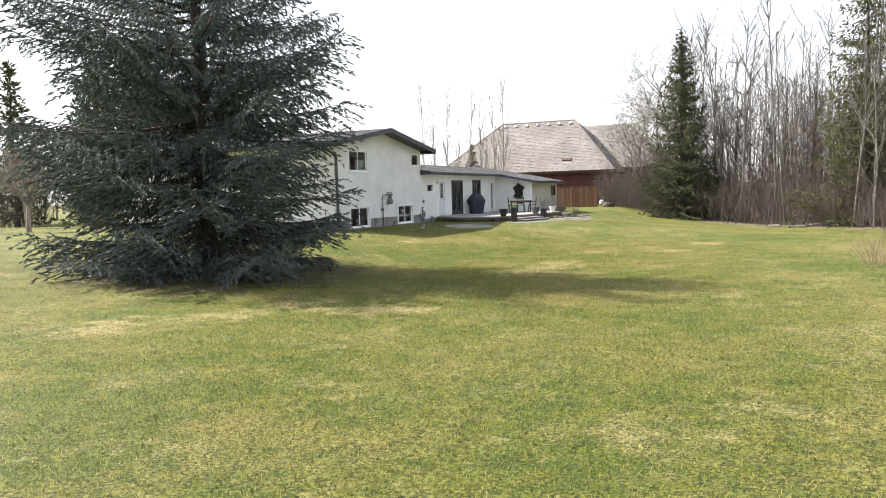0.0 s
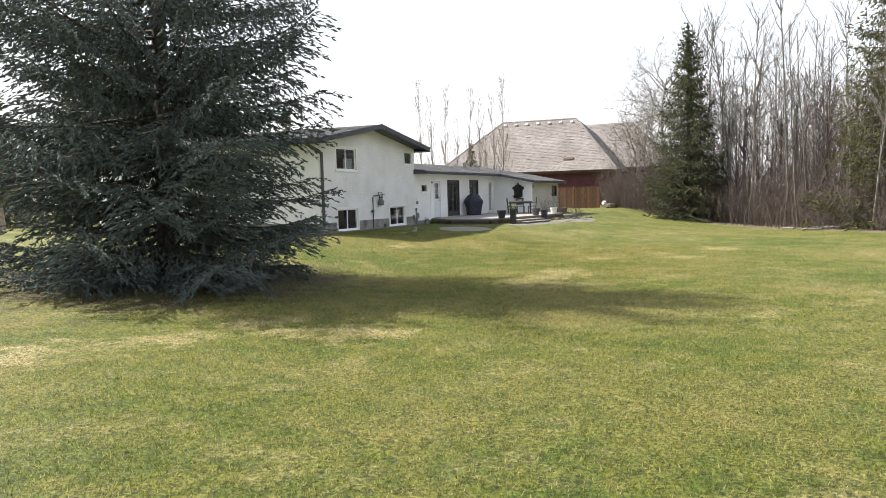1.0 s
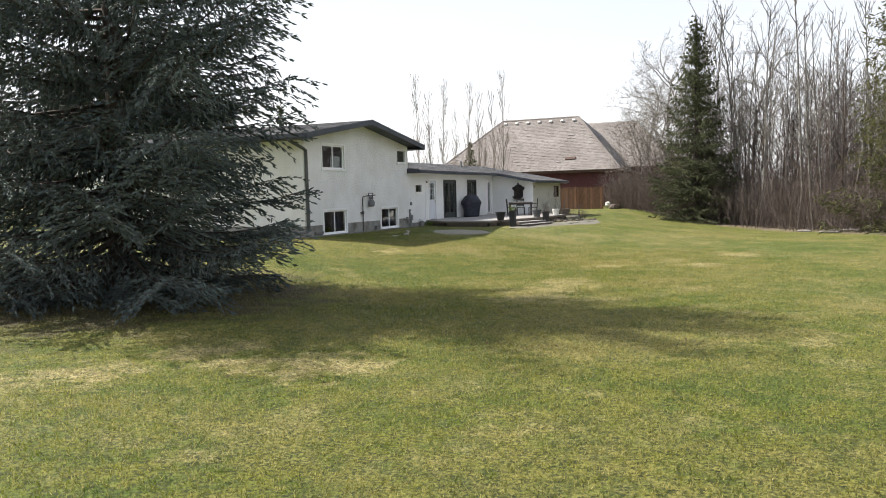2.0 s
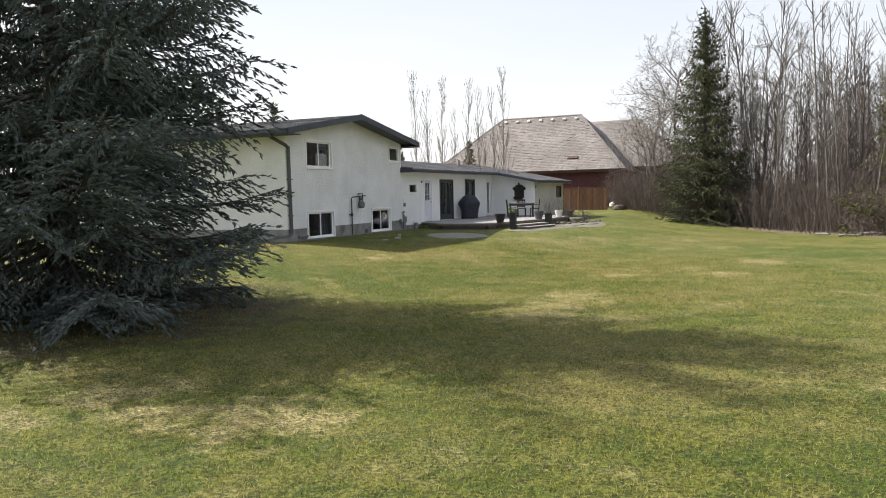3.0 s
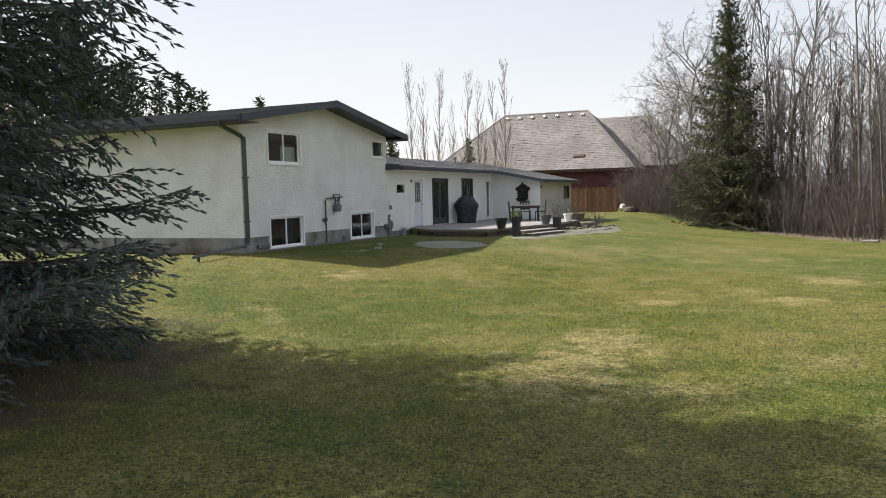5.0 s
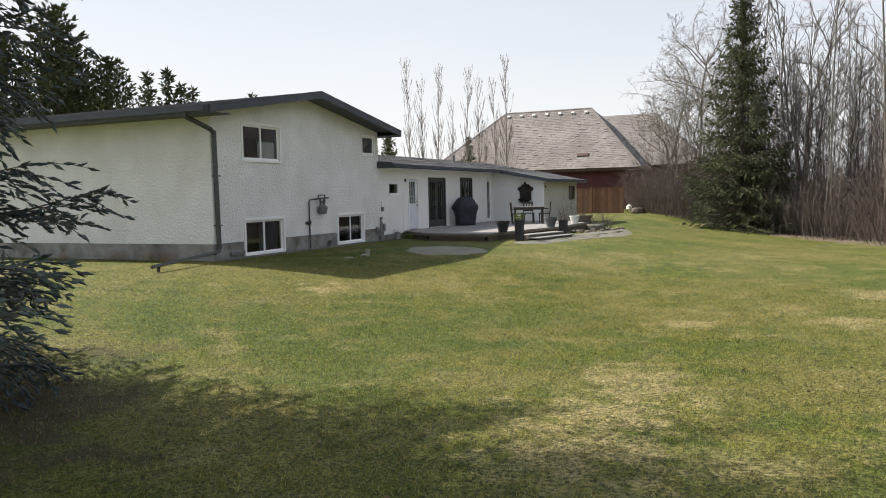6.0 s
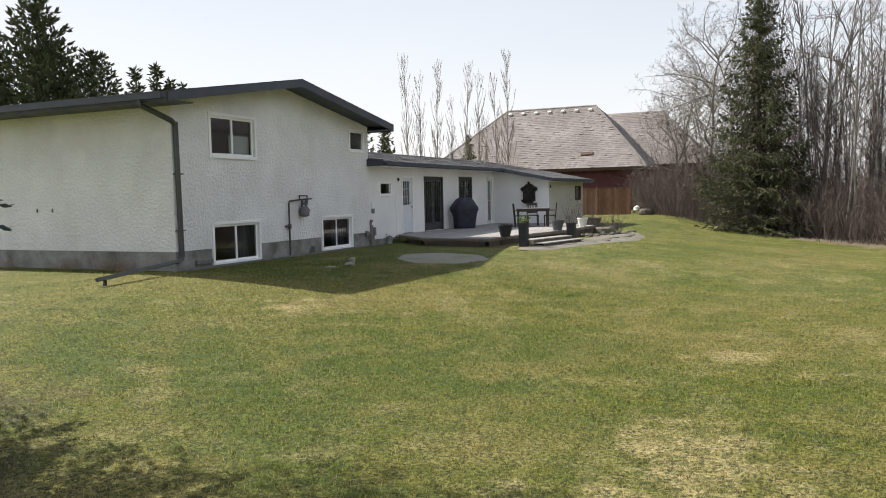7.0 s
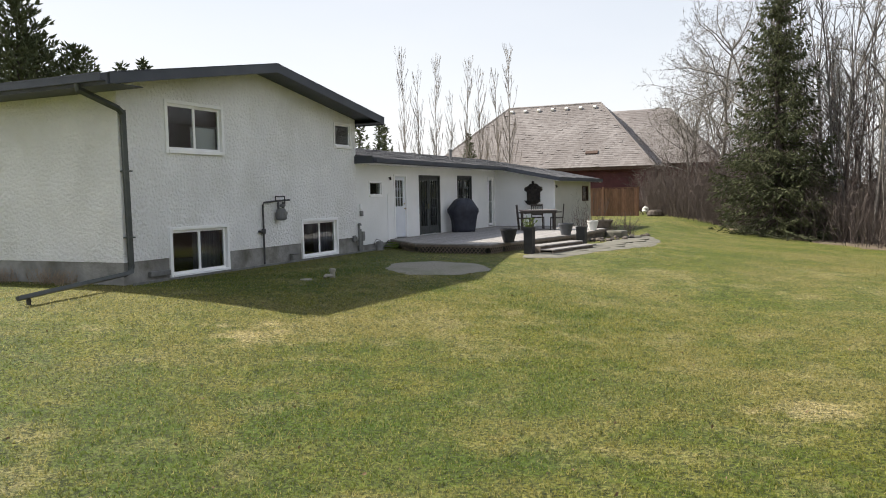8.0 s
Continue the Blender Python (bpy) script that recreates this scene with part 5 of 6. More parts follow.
def chair(at, turn):
    ob = thing("patio_chair", at, "dark wooden slat-back patio chair", "chair", "chairs round the table", turn=turn)
    part("seat", boxed(-0.23, -0.23, 0.42, 0.23, 0.23, 0.46, bevel=0.01), M_DARKWOOD, ob)
    for x in (-0.23, 0.19):
        part("leg", boxed(x, -0.23, 0, x + 0.04, -0.19, 0.42), M_DARKWOOD, ob)
        part("back_post", boxed(x, 0.0, 0, x + 0.04, 0.04, 0.96, m=pose(0, 0.19, 0, -5, 0, 0)), M_DARKWOOD, ob)
        part("arm", boxed(x, -0.22, 0.64, x + 0.04, 0.22, 0.67), M_DARKWOOD, ob)
    for z in (0.9, 0.56):
        part("rail", boxed(-0.19, 0.005, z - 0.03, 0.19, 0.035, z + 0.05, m=pose(0, 0.19, 0, -5, 0, 0)), M_DARKWOOD, ob)
    for i in range(5):
        part("slat", boxed(-0.16 + i * 0.075, 0.012, 0.62, -0.125 + i * 0.075, 0.028, 0.87, m=pose(0, 0.19, 0, -5, 0, 0)), M_DARKWOOD, ob)
    return ob


table((3.0, 17.2, DECK_Z), 20)
c = chair((2.52, 17.03, DECK_Z), 104)
copy_thing(c, pose(3.62, 17.5, DECK_Z, 0, 0, -74))
copy_thing(c, pose(2.75, 17.95, DECK_Z, 0, 0, 24))


def wall_fountain():
    """A cast ornament on the end wall: scrolled crown, recessed shell and basin."""
    ob = thing("wall_fountain", (1.72, 20.62, 1.12), "ornate dark cast-iron wall fountain with a scrolled crown", "ornament")
    bm = bmesh.new()
    outline = [(-0.30, 0.12), (-0.30, 0.55), (-0.40, 0.62), (-0.38, 0.76), (-0.26, 0.80), (-0.16, 0.90), (-0.05, 0.92), (0.0, 1.0), (0.05, 0.92), (0.16, 0.90), (0.26, 0.80), (0.38, 0.76), (0.40, 0.62), (0.30, 0.55), (0.30, 0.12)]
    f = [bm.verts.new((x, 0.0, z)) for x, z in outline]
    b = [bm.verts.new((x * 0.9, -0.07, 0.5 + (z - 0.5) * 0.93)) for x, z in outline]
    bm.faces.new(f[::-1])
    bm.faces.new(b)
    for i in range(len(f)):
        j = (i + 1) % len(f)
        bm.faces.new((f[i], f[j], b[j], b[i]))
    bmesh.ops.recalc_face_normals(bm, faces=bm.faces[:])
    part("back_plate", bm, M_IRON, ob)
    for x, z, r in ((-0.3, 0.68, 0.09), (0.3, 0.68, 0.09), (0, 0.78, 0.1), (-0.16, 0.72, 0.06), (0.16, 0.72, 0.06), (0, 0.97, 0.06)):
        s = lathe([(0.3 * r, -0.02), (r, 0.0), (r * 0.8, 0.04), (r * 0.4, 0.03), (r * 0.3, 0.06), (0.1 * r, 0.07)], 14)
        bmesh.ops.transform(s, matrix=pose(x, -0.07, z, 90, 0, 0), verts=s.verts[:])
        part("scroll", s, M_IRON, ob)
    bm = lathe([(0.05, 0.0), (0.2, 0.03), (0.3, 0.12), (0.34, 0.2), (0.36, 0.2), (0.33, 0.18), (0.05, 0.08)], 22)
    bmesh.ops.scale(bm, vec=(1, 0.55, 1), verts=bm.verts[:])
    bmesh.ops.translate(bm, vec=(0, -0.19, 0.0), verts=bm.verts[:])
    part("basin", bm, M_IRON, ob)


wall_fountain()

# lanterns on the walls
for at, lab in (((0.0, 10.99, 2.2), "small dark wall lantern beside the door"), ((2.68, 20.62, 1.9), "dark wall lantern on the corner board")):
    ob = thing("wall_lantern", at, lab, "lamp")
    part("bracket", boxed(-0.0, -0.015, 0.0, 0.05, 0.015, 0.03), M_BLACK, ob)
    part("lantern_body", lathe([(0.02, -0.07), (0.03, -0.06), (0.035, 0.0), (0.02, 0.03), (0.01, 0.045)], 8, at=(0.06, 0, 0)), M_IRON, ob)


# ================= services on the gable wall =================
def gas_meter():
    ob = thing("gas_meter", (0, 4.35, 0), "grey gas meter on dark pipework against the stucco", "gas meter")
    part("riser_pipe", tube(bmesh.new(), [(0.07, 0, gz(0.1, 4.35) - 0.1), (0.07, 0, 1.47), (0.07, 0.06, 1.53), (0.07, 0.55, 1.56), (0.07, 1.12, 1.58)], 0.024), M_PIPE, ob)
    part("valve", lathe([(0.03, -0.07), (0.055, -0.05), (0.055, 0.05), (0.03, 0.07)], 10, at=(0.07, 0, 0.82)), M_PIPE, ob)
    part("valve", boxed(0.02, -0.16, 0.80, 0.12, -0.03, 0.85, bevel=0.006), M_PIPE, ob)
    part("drop_pipe", tube(bmesh.new(), [(0.1, 0.48, 1.56), (0.1, 0.48, 1.67), (0.1, 0.86, 1.67), (0.1, 0.86, 1.42)], 0.02), M_PIPE, ob)
    part("regulator", lathe([(0.02, -0.05), (0.07, -0.03), (0.07, 0.03), (0.02, 0.05)], 14, at=(0.13, 0.72, 1.44)), M_METER, ob)
    body = part("meter_body", lathe([(0.08, 1.07), (0.125, 1.09), (0.14, 1.13), (0.14, 1.22), (0.13, 1.30), (0.10, 1.36), (0.05, 1.38)], 16, at=(0.16, 0.62, 0)), M_METER, ob)
    part("dial_cover", boxed(0.285, 0.55, 1.21, 0.31, 0.69, 1.29, bevel=0.008), M_STEEL, body, "dull dial cover")
    for y in (0.52, 0.72):
        part("union", lathe([(0.03, 0.0), (0.03, 0.14), (0.018, 0.18)], 10, at=(0.15, y, 1.36)), M_PIPE, ob)


gas_meter()
ob = thing("air_vent", (0, 0.42, 0.05), "small dark louvred vent low on the foundation", "vent")
part("vent_hood", boxed(-0.02, 0.2, 0.02, 0.08, 0.75, 0.13, bevel=0.01), M_STEEL, ob)
ob = thing("utility_box", (0, 5.25, gz(0.2, 5.2)), "small grey service box on the ground by the wall", "utility box")
part("box_body", boxed(0.03, 0.2, -0.05, 0.16, 0.42, 0.19, bevel=0.02), M_STEEL, ob)
part("lid", boxed(0.02, 0.19, 0.19, 0.17, 0.43, 0.215, bevel=0.008), M_STEEL, ob)
ob = thing("electric_service", (0, 8.95, 0), "grey conduits and electric boxes on the white wall", "utility box")
for y, z0, z1 in ((0.02, -0.1, 0.76), (0.09, -0.1, 0.66), (0.17, -0.1, 0.3)):
    part("conduit", tube(bmesh.new(), [(0.05, y, z0), (0.05, y, z1)], 0.032), M_STEEL, ob)
part("meter_base", boxed(0, 0.13, 0.30, 0.11, 0.27, 0.58, bevel=0.02), M_STEEL, ob)
part("meter_head", lathe([(0.055, 0.0), (0.055, 0.05), (0.03, 0.08)], 12, at=(0.06, 0.03, 0.76)), M_STEEL, ob)
part("switch_box", boxed(0, 0.13, 1.04, 0.08, 0.25, 1.20, bevel=0.012), M_STEEL, ob)
part("switch_box", boxed(0, 0.12, 1.25, 0.06, 0.22, 1.40, bevel=0.01), M_WHITE, ob)
part("outlet", boxed(0, -0.32, 0.30, 0.09, -0.20, 0.48, bevel=0.02), M_STEEL, ob)
part("outlet_arm", tube(bmesh.new(), [(0.05, -0.26, 0.36), (0.05, -0.02, 0.33)], 0.018), M_STEEL, ob)
ob = thing("cable_run", (0, 10.85, 0.0), "white painted cable run down the wall", "cable")
part("cable", tube(bmesh.new(), [(0.015, 0.0, 0.3), (0.015, -0.01, 1.2), (0.015, 0.01, 1.62), (0.015, 0.06, 1.7)], 0.016, 6), M_WHITE, ob)


def downspout():
    ob = thing("downspout", (0, 0, 0), "dark grey-green downspout with a long ground extension", "downspout")

    def square(pts, w=0.05):
        bm = bmesh.new()
        return tube(bm, pts, w * 1.25, 4)

    part("outlet_elbow", square([(0.02, EAVE_Y0 - 0.09, EAVE_Z - 0.1), (0.02, EAVE_Y0 - 0.09, EAVE_Z - 0.24), (0.08, -0.05, 3.42), (0.08, 0.05, 3.34)]), M_SPOUT, ob)
    part("pipe", square([(0.08, 0.06, 3.4), (0.08, 0.10, 0.3)]), M_SPOUT, ob)
    part("shoe", square([(0.08, 0.10, 0.34), (0.10, 0.06, 0.24), (0.13, -0.12, 0.2)]), M_SPOUT, ob)
    part("extension", square([(0.13, -0.02, 0.22), (0.50, -2.72, gz(0.5, -2.7) + 0.14)], 0.040), M_SPOUT, ob)
    part("stay", boxed(0.44, -2.52, gz(0.45, -2.5) - 0.05, 0.52, -2.49, gz(0.45, -2.5) + 0.11), M_BLACK, ob)
    for z in (0.9, 2.2):
        part("strap", boxed(0.0, 0.0, z, 0.16, 0.17, z + 0.03), M_SPOUT, ob)


downspout()
# pipe cap and gravel circle in the lawn
x, y = 3.05, 2.75
ob = thing("standpipe", (x, y, gz(x, y)), "short dull capped standpipe in the lawn", "pipe")
part("pipe", lathe([(0.055, -0.1), (0.055, 0.13), (0.075, 0.13), (0.075, 0.18), (0.03, 0.2)], 14), M_DULL, ob)
part("elbow", tube(bmesh.new(), [(0, -0.04, 0.05), (-0.05, -0.2, 0.06), (-0.05, -0.24, 0.02)], 0.035), M_DULL, ob)
ob = thing("valve_cover", (2.75, 2.2, gz(2.75, 2.2)), "flat pale round cover lying in the grass", "cover")
part("disc", lathe([(0.13, -0.03), (0.13, 0.012), (0.1, 0.018)], 18), M_DULL, ob)
bm = bmesh.new()
cx, cy = 4.25, 5.35
ring = []
for i in range(48):
    t = 2 * math.pi * i / 48
    r = 1.2 * (1 + 0.06 * math.sin(3 * t) + 0.04 * math.sin(7 * t) + 0.02 * math.sin(19 * t))
    q = (cx + r * 1.0 * math.cos(t), cy + r * 1.05 * math.sin(t))
    ring.append(bm.verts.new((*q, gz(*q) + 0.006)))
mid = bm.verts.new((cx, cy, gz(cx, cy) + 0.03))
for i in range(48):
    bm.faces.new((ring[i], ring[(i + 1) % 48], mid))
tagged(part("gravel_circle", bm, M_GRAVEL), "round bed of fine tan gravel in the lawn", "gravel bed", kind="stuff")
# a garden hose heap and gnome-sized clutter by the deck's near corner
ob = thing("garden_hose", (0.45, 10.2, gz(0.4, 10.2)), "pale green coiled hose lying by the wall", "hose")
pts = [(0.2 * math.cos(t) * (1 + 0.03 * t), 0.24 * math.sin(t), 0.02 + 0.012 * t) for t in np.linspace(0, 15, 60)]
part("coil", tube(bmesh.new(), pts, 0.016, 6), M_LEAF, ob)
ob = thing("watering_can", (0.3, 9.75, gz(0.3, 9.7)), "small grey watering can by the wall", "watering can")
part("can_body", lathe([(0.12, 0), (0.13, 0.02), (0.11, 0.26), (0.08, 0.28)], 16), M_STEEL, ob)
part("can_spout", tube(bmesh.new(), [(0.1, 0, 0.08), (0.22, 0, 0.2), (0.3, 0, 0.3)], 0.018), M_STEEL, ob)
part("can_handle", tube(bmesh.new(), [(-0.1, 0, 0.06), (-0.2, 0, 0.2), (-0.12, 0, 0.34), (0.04, 0, 0.3)], 0.012), M_STEEL, ob)


# ================= path and stones by the deck =================
def flat_stone(name, x, y, rx, ry, z, thick, material, label, seed, category="stone", group=""):
    rng = random.Random(seed)
    n = 9
    bm = bmesh.new()
    a0 = rng.uniform(0, 6)
    pts = []
    for i in range(n):
        t = a0 + 2 * math.pi * i / n
        k = rng.uniform(0.85, 1.12)
        pts.append((rx * k * math.cos(t), ry * k * math.sin(t)))
    lo = [bm.verts.new((px, py, -thick)) for px, py in pts]
    m1 = [bm.verts.new((px, py, thick * 0.6)) for px, py in pts]
    hi = [bm.verts.new((px * 0.9, py * 0.9, thick)) for px, py in pts]
    bm.faces.new(hi)
    for r0, r1 in ((lo, m1), (m1, hi)):
        for i in range(n):
            j = (i + 1) % n
            bm.faces.new((r0[i], r0[j], r1[j], r1[i]))
    ob = part(name, bm, material)
    ob.matrix_basis = pose(x, y, z)
    return tagged(ob, label, category, group)


def path_x(y):
    return float(np.interp(y, [8.4, 10.0, 13.0, 16.0, 18.5, 20.5], [5.45, 5.95, 6.55, 6.75, 6.7, 6.3]))


def stone_path():
    """A pale crushed-stone path that follows the deck, with a ragged edge."""
    bm = bmesh.new()
    prev = None
    for i in range(70):
        y = 8.3 + 12.2 * i / 69
        w = float(np.interp(y, [8.3, 8.9, 12.0, 16.0, 20.0, 20.5], [0.08, 0.5, 0.68, 0.8, 0.4, 0.1]))
        c = path_x(y) + 0.05
        row = []
        for k, u in enumerate((-1, -0.6, 0, 0.6, 1)):
            x = c + u * w + (0.03 * math.sin(i * 0.9 + k) + 0.04 * math.sin(i * 0.37) if abs(u) == 1 else 0)
            row.append(bm.verts.new((x, y, gz(x, y) + (0.004 if abs(u) == 1 else 0.022))))
        if prev:
            for p0, p1, q1, q0 in zip(prev, prev[1:], row[1:], row):
                bm.faces.new((p0, p1, q1, q0))
        prev = row
    tagged(part("pavement", bm, M_FLAG), "pale crushed-stone path curving round the deck steps", "path", kind="structure")


stone_path()
rng = random.Random(12)
for i in range(7):
    y = 11.0 + 1.2 * i
    x = path_x(y) + rng.uniform(-0.3, 0.3)
    flat_stone("flagstone", x, y, 0.36, 0.42, gz(x, y) + 0.012, 0.016, M_FLAG, "worn flagstone sunk in the path beside the deck", 100 + i, group="flagstones")


def boulder(x, y, r, seed, z=None):
    rng2 = random.Random(seed)
    bm = bmesh.new()
    bmesh.ops.create_icosphere(bm, subdivisions=2, radius=r)
    for v in bm.verts:
        k = 1 + 0.22 * noise.noise(v.co * (1.7 / r) + Vector((seed, 0, 0)))
        v.co = Vector((v.co.x * k * 1.15, v.co.y * k, v.co.z * k * 0.75))
    ob = part("field_stone", bm, M_ROCK)
    ob.matrix_basis = pose(x, y, (gz(x, y) if z is None else z) + r * 0.35, 0, 0, rng2.uniform(0, 360))
    tagged(ob, "dark rounded field stone edging the deck", "stone", "edging stones")


rng = random.Random(21)
for i in range(22):
    t = i / 21
    x, y = 5.75 + 0.5 * t + rng.uniform(-0.25, 0.25), 15.2 + 5.2 * t
    boulder(x, y, rng.uniform(0.06, 0.12), 300 + i)
for k, (x, y, z, r) in enumerate(((5.72, 18.3, 0.1, 0.42), (6.15, 18.9, 0.0, 0.36))):
    flat_stone("flat_slab", x, y, r, r * 0.9, gz(x, y) + z, 0.05 + z, M_FLAG, "flat pale slab laid as a low step beside the deck", 400 + k)
p = shrub("bare_shrub", 91, 1.9, 0.8, 14, M_TWIG, "thin leafless shrub beside the cream wall", twigs=3, r=0.006)
settle(p, 3.6, 22.6, 0, 1.0)
place(p, 3.5, 20.2, 70, 0.7)
p = shrub("bare_shrub", 92, 0.9, 1.1, 40, M_TWIG, "low dark leafless shrub at the deck's end", twigs=4, r=0.007)
settle(p, 5.6, 19.6, 0, 1.0)


# ================= fence and the neighbour's house =================
def fence():
    ob = thing("board_fence", (-5.0, 42.0, 0), "reddish-brown cedar board fence about head high", "fence")
    n = 50
    for i in range(n):
        x = i * 0.142
        h = 1.82 + 0.02 * math.sin(i * 2.3)
        part("board", boxed(x, 0.0, -0.15, x + 0.136, 0.02, h), M_FENCE, ob)
    for x in np.arange(0.0, n * 0.142, 2.35):
        part("post", boxed(x - 0.02, -0.055, -0.3, x + 0.08, -0.005, 1.95, bevel=0.008), M_FENCE, ob)
    for z in (0.3, 1.4):
        part("rail", boxed(0, 0.022, z, n * 0.142, 0.06, z + 0.09), M_FENCE, ob)
    part("cap_rail", boxed(-0.03, -0.01, 1.85, n * 0.142, 0.1, 1.89), M_FENCE, ob)


fence()


def neighbour():
    ob = thing("neighbour_house", (0, 0, 0), "maroon house with a big weathered cedar-shake hip roof", "house")
    ex0, ex1, ey0, ey1, ez = -20.2, 0.95, 55.0, 69.0, 3.72
    rx0, rx1, ry, rz = -14.1, -5.1, 62.0, 9.82
    part("wall", prism([(ex0 + 0.7, ey0 + 0.7), (ex1 - 0.7, ey0 + 0.7), (ex1 - 0.7, ey1 - 0.7), (ex0 + 0.7, ey1 - 0.7)], -1.5, ez - 0.05), M_MAROON, ob)
    part("soffit", prism([(ex0, ey0), (ex1, ey0), (ex1, ey1), (ex0, ey1)], ez - 0.08, ez - 0.02), M_BROWN, ob)
    part("fascia", boxed(ex0, ey0 - 0.03, ez - 0.25, ex1, ey0 - 0.002, ez - 0.01), M_BROWN, ob)
    part("fascia", boxed(ex1, ey0, ez - 0.25, ex1 + 0.03, ey1, ez - 0.01), M_BROWN, ob)
    for z in np.arange(0.2, 3.4, 0.25):
        part("siding_board", boxed(ex0 + 0.72, ey0 + 0.675, z, ex1 - 0.72, ey0 + 0.7, z + 0.235), M_MAROON, ob)

    def deck_plane(nm, pts):
        bm = bmesh.new()
        slab(bm, pts, 0.06)
        part(nm, bm, M_BROWN, ob)

    deck_plane("roof_front", [(ex0, ey0, ez), (ex1, ey0, ez), (rx1, ry, rz), (rx0, ry, rz)])
    deck_plane("roof_end", [(ex1, ey0, ez), (ex1, ey1, ez), (rx1, ry, rz)])
    deck_plane("roof_back", [(ex1, ey1, ez), (ex0, ey1, ez), (rx0, ry, rz), (rx1, ry, rz)])
    deck_plane("roof_end", [(ex0, ey1, ez), (ex0, ey0, ez), (rx0, ry, rz)])

    def shakes(origin, across, up, width, length, left, right, seed, course=0.27):
        """Courses of split shakes over a slope, cut along its two raking sides."""
        rng = np.random.default_rng(seed)
        o, ac, u = np.array(origin, float), np.array(across, float), np.array(up, float)
        nrm = np.cross(ac, u)
        nrm /= np.linalg.norm(nrm)
        if nrm[2] < 0:
            nrm = -nrm
        V, F = [], []
        k = 0
        while k * course < length - 0.05:
            s = k * course
            a, b = left * s, width - right * s
            x = a
            while x < b - 0.04:
                w = min(rng.uniform(0.14, 0.42), b - x)
                t = rng.uniform(0.016, 0.028) + (0.035 if rng.uniform() < 0.06 else 0)
                l = course * 1.25
                drop = rng.uniform(-0.008, 0.008)
                base = o + ac * x + u * (s + drop) + nrm * 0.012
                i = len(V)
                e1, e2 = ac * (w - 0.003), u * l
                V += [base, base + e1, base + e1 + e2, base + e2, base + nrm * t, base + e1 + nrm * t, base + e1 + e2 + nrm * 0.004, base + e2 + nrm * 0.004]
                F += [(i + 4, i + 5, i + 6, i + 7), (i, i + 1, i + 5, i + 4), (i + 1, i + 2, i + 6, i + 5), (i + 3, i, i + 4, i + 7)]
                x += w
            k += 1
        return np.array(V), np.array(F)

    sl = math.hypot(ry - ey0, rz - ez)
    up = ((0.0, (ry - ey0) / sl, (rz - ez) / sl))
    V, F = shakes((ex0, ey0 - 0.05, ez), (1, 0, 0), up, ex1 - ex0, sl, (rx0 - ex0) / sl, (ex1 - rx1) / sl, 5)
    tagged(part("shake_covering", raw_mesh("shake_covering", V, F), M_SHAKE, ob), "weathered grey-brown cedar shakes", kind="stuff")
    sl2 = math.hypot(ex1 - rx1, rz - ez)
    up2 = (-(ex1 - rx1) / sl2, 0.0, (rz - ez) / sl2)
    V, F = shakes((ex1 + 0.05, ey0, ez), (0, 1, 0), up2, ey1 - ey0, sl2, (ry - ey0) / sl2, (ey1 - ry) / sl2, 6)
    tagged(part("shake_covering", raw_mesh("shake_covering", V, F), M_SHAKE, ob), "weathered grey-brown cedar shakes", kind="stuff")
    # caps on ridge and hips
    for a, b in (((rx0, ry, rz), (rx1, ry, rz)), ((rx1, ry, rz), (ex1, ey0, ez)), ((rx0, ry, rz), (ex0, ey0, ez))):
        a, b = Vector(a), Vector(b)
        n = int((b - a).length / 0.3)
        for i in range(n):
            p, q = a.lerp(b, i / n), a.lerp(b, (i + 1.15) / n)
            bm = bmesh.new()
            tube(bm, [p + Vector((0, 0, 0.02 + 0.03)), q + Vector((0, 0, 0.03))], 0.10, 5)
            part("ridge_cap", bm, M_SHAKE, ob)
    for i in range(7):
        x = rx0 + 0.5 + i * 1.35
        bm = boxed(-0.16, -0.14, 0.0, 0.16, 0.14, 0.2, bevel=0.03, m=pose(x, ry - 0.55, rz - 0.42, 40, 0, 0))
        part("roof_vent", bm, M_POT_WHITE, ob)
    bm = boxed(-0.55, -0.2, 0.0, 0.55, 0.2, 0.12, bevel=0.02, m=pose(-4.6, ey0 + 1.4, ez + 1.28, 41, 0, 0))
    part("skylight", bm, M_BROWN, ob)
    # lower cross wing behind
    wx0, wx1, wy, wz = -7.0, 0.6, 66.0, 9.3
    deck_plane("rear_roof_front", [(-8.0, 60.0, 4.0), (5.6, 60.0, 4.0), (wx1, wy, wz), (wx0, wy, wz)])
    deck_plane("rear_roof_end", [(5.6, 60.0, 4.0), (5.6, 73.0, 4.0), (wx1, wy, wz)])
    L = math.hypot(wy - 60.0, wz - 4.0)
    V, F = shakes((-8.0, 59.98, 4.0), (1, 0, 0), (0, (wy - 60) / L, (wz - 4) / L), 13.6, L, (wx0 + 8) / L, (5.6 - wx1) / L, 7)
    tagged(part("shake_covering", raw_mesh("shake_covering", V, F), M_SHAKE, ob), "weathered grey-brown cedar shakes", kind="stuff")
    part("rear_wall", prism([(-6, 60.8), (5.0, 60.8), (5.0, 72), (-6, 72)], -1.5, 4.0), M_MAROON, ob)


neighbour()

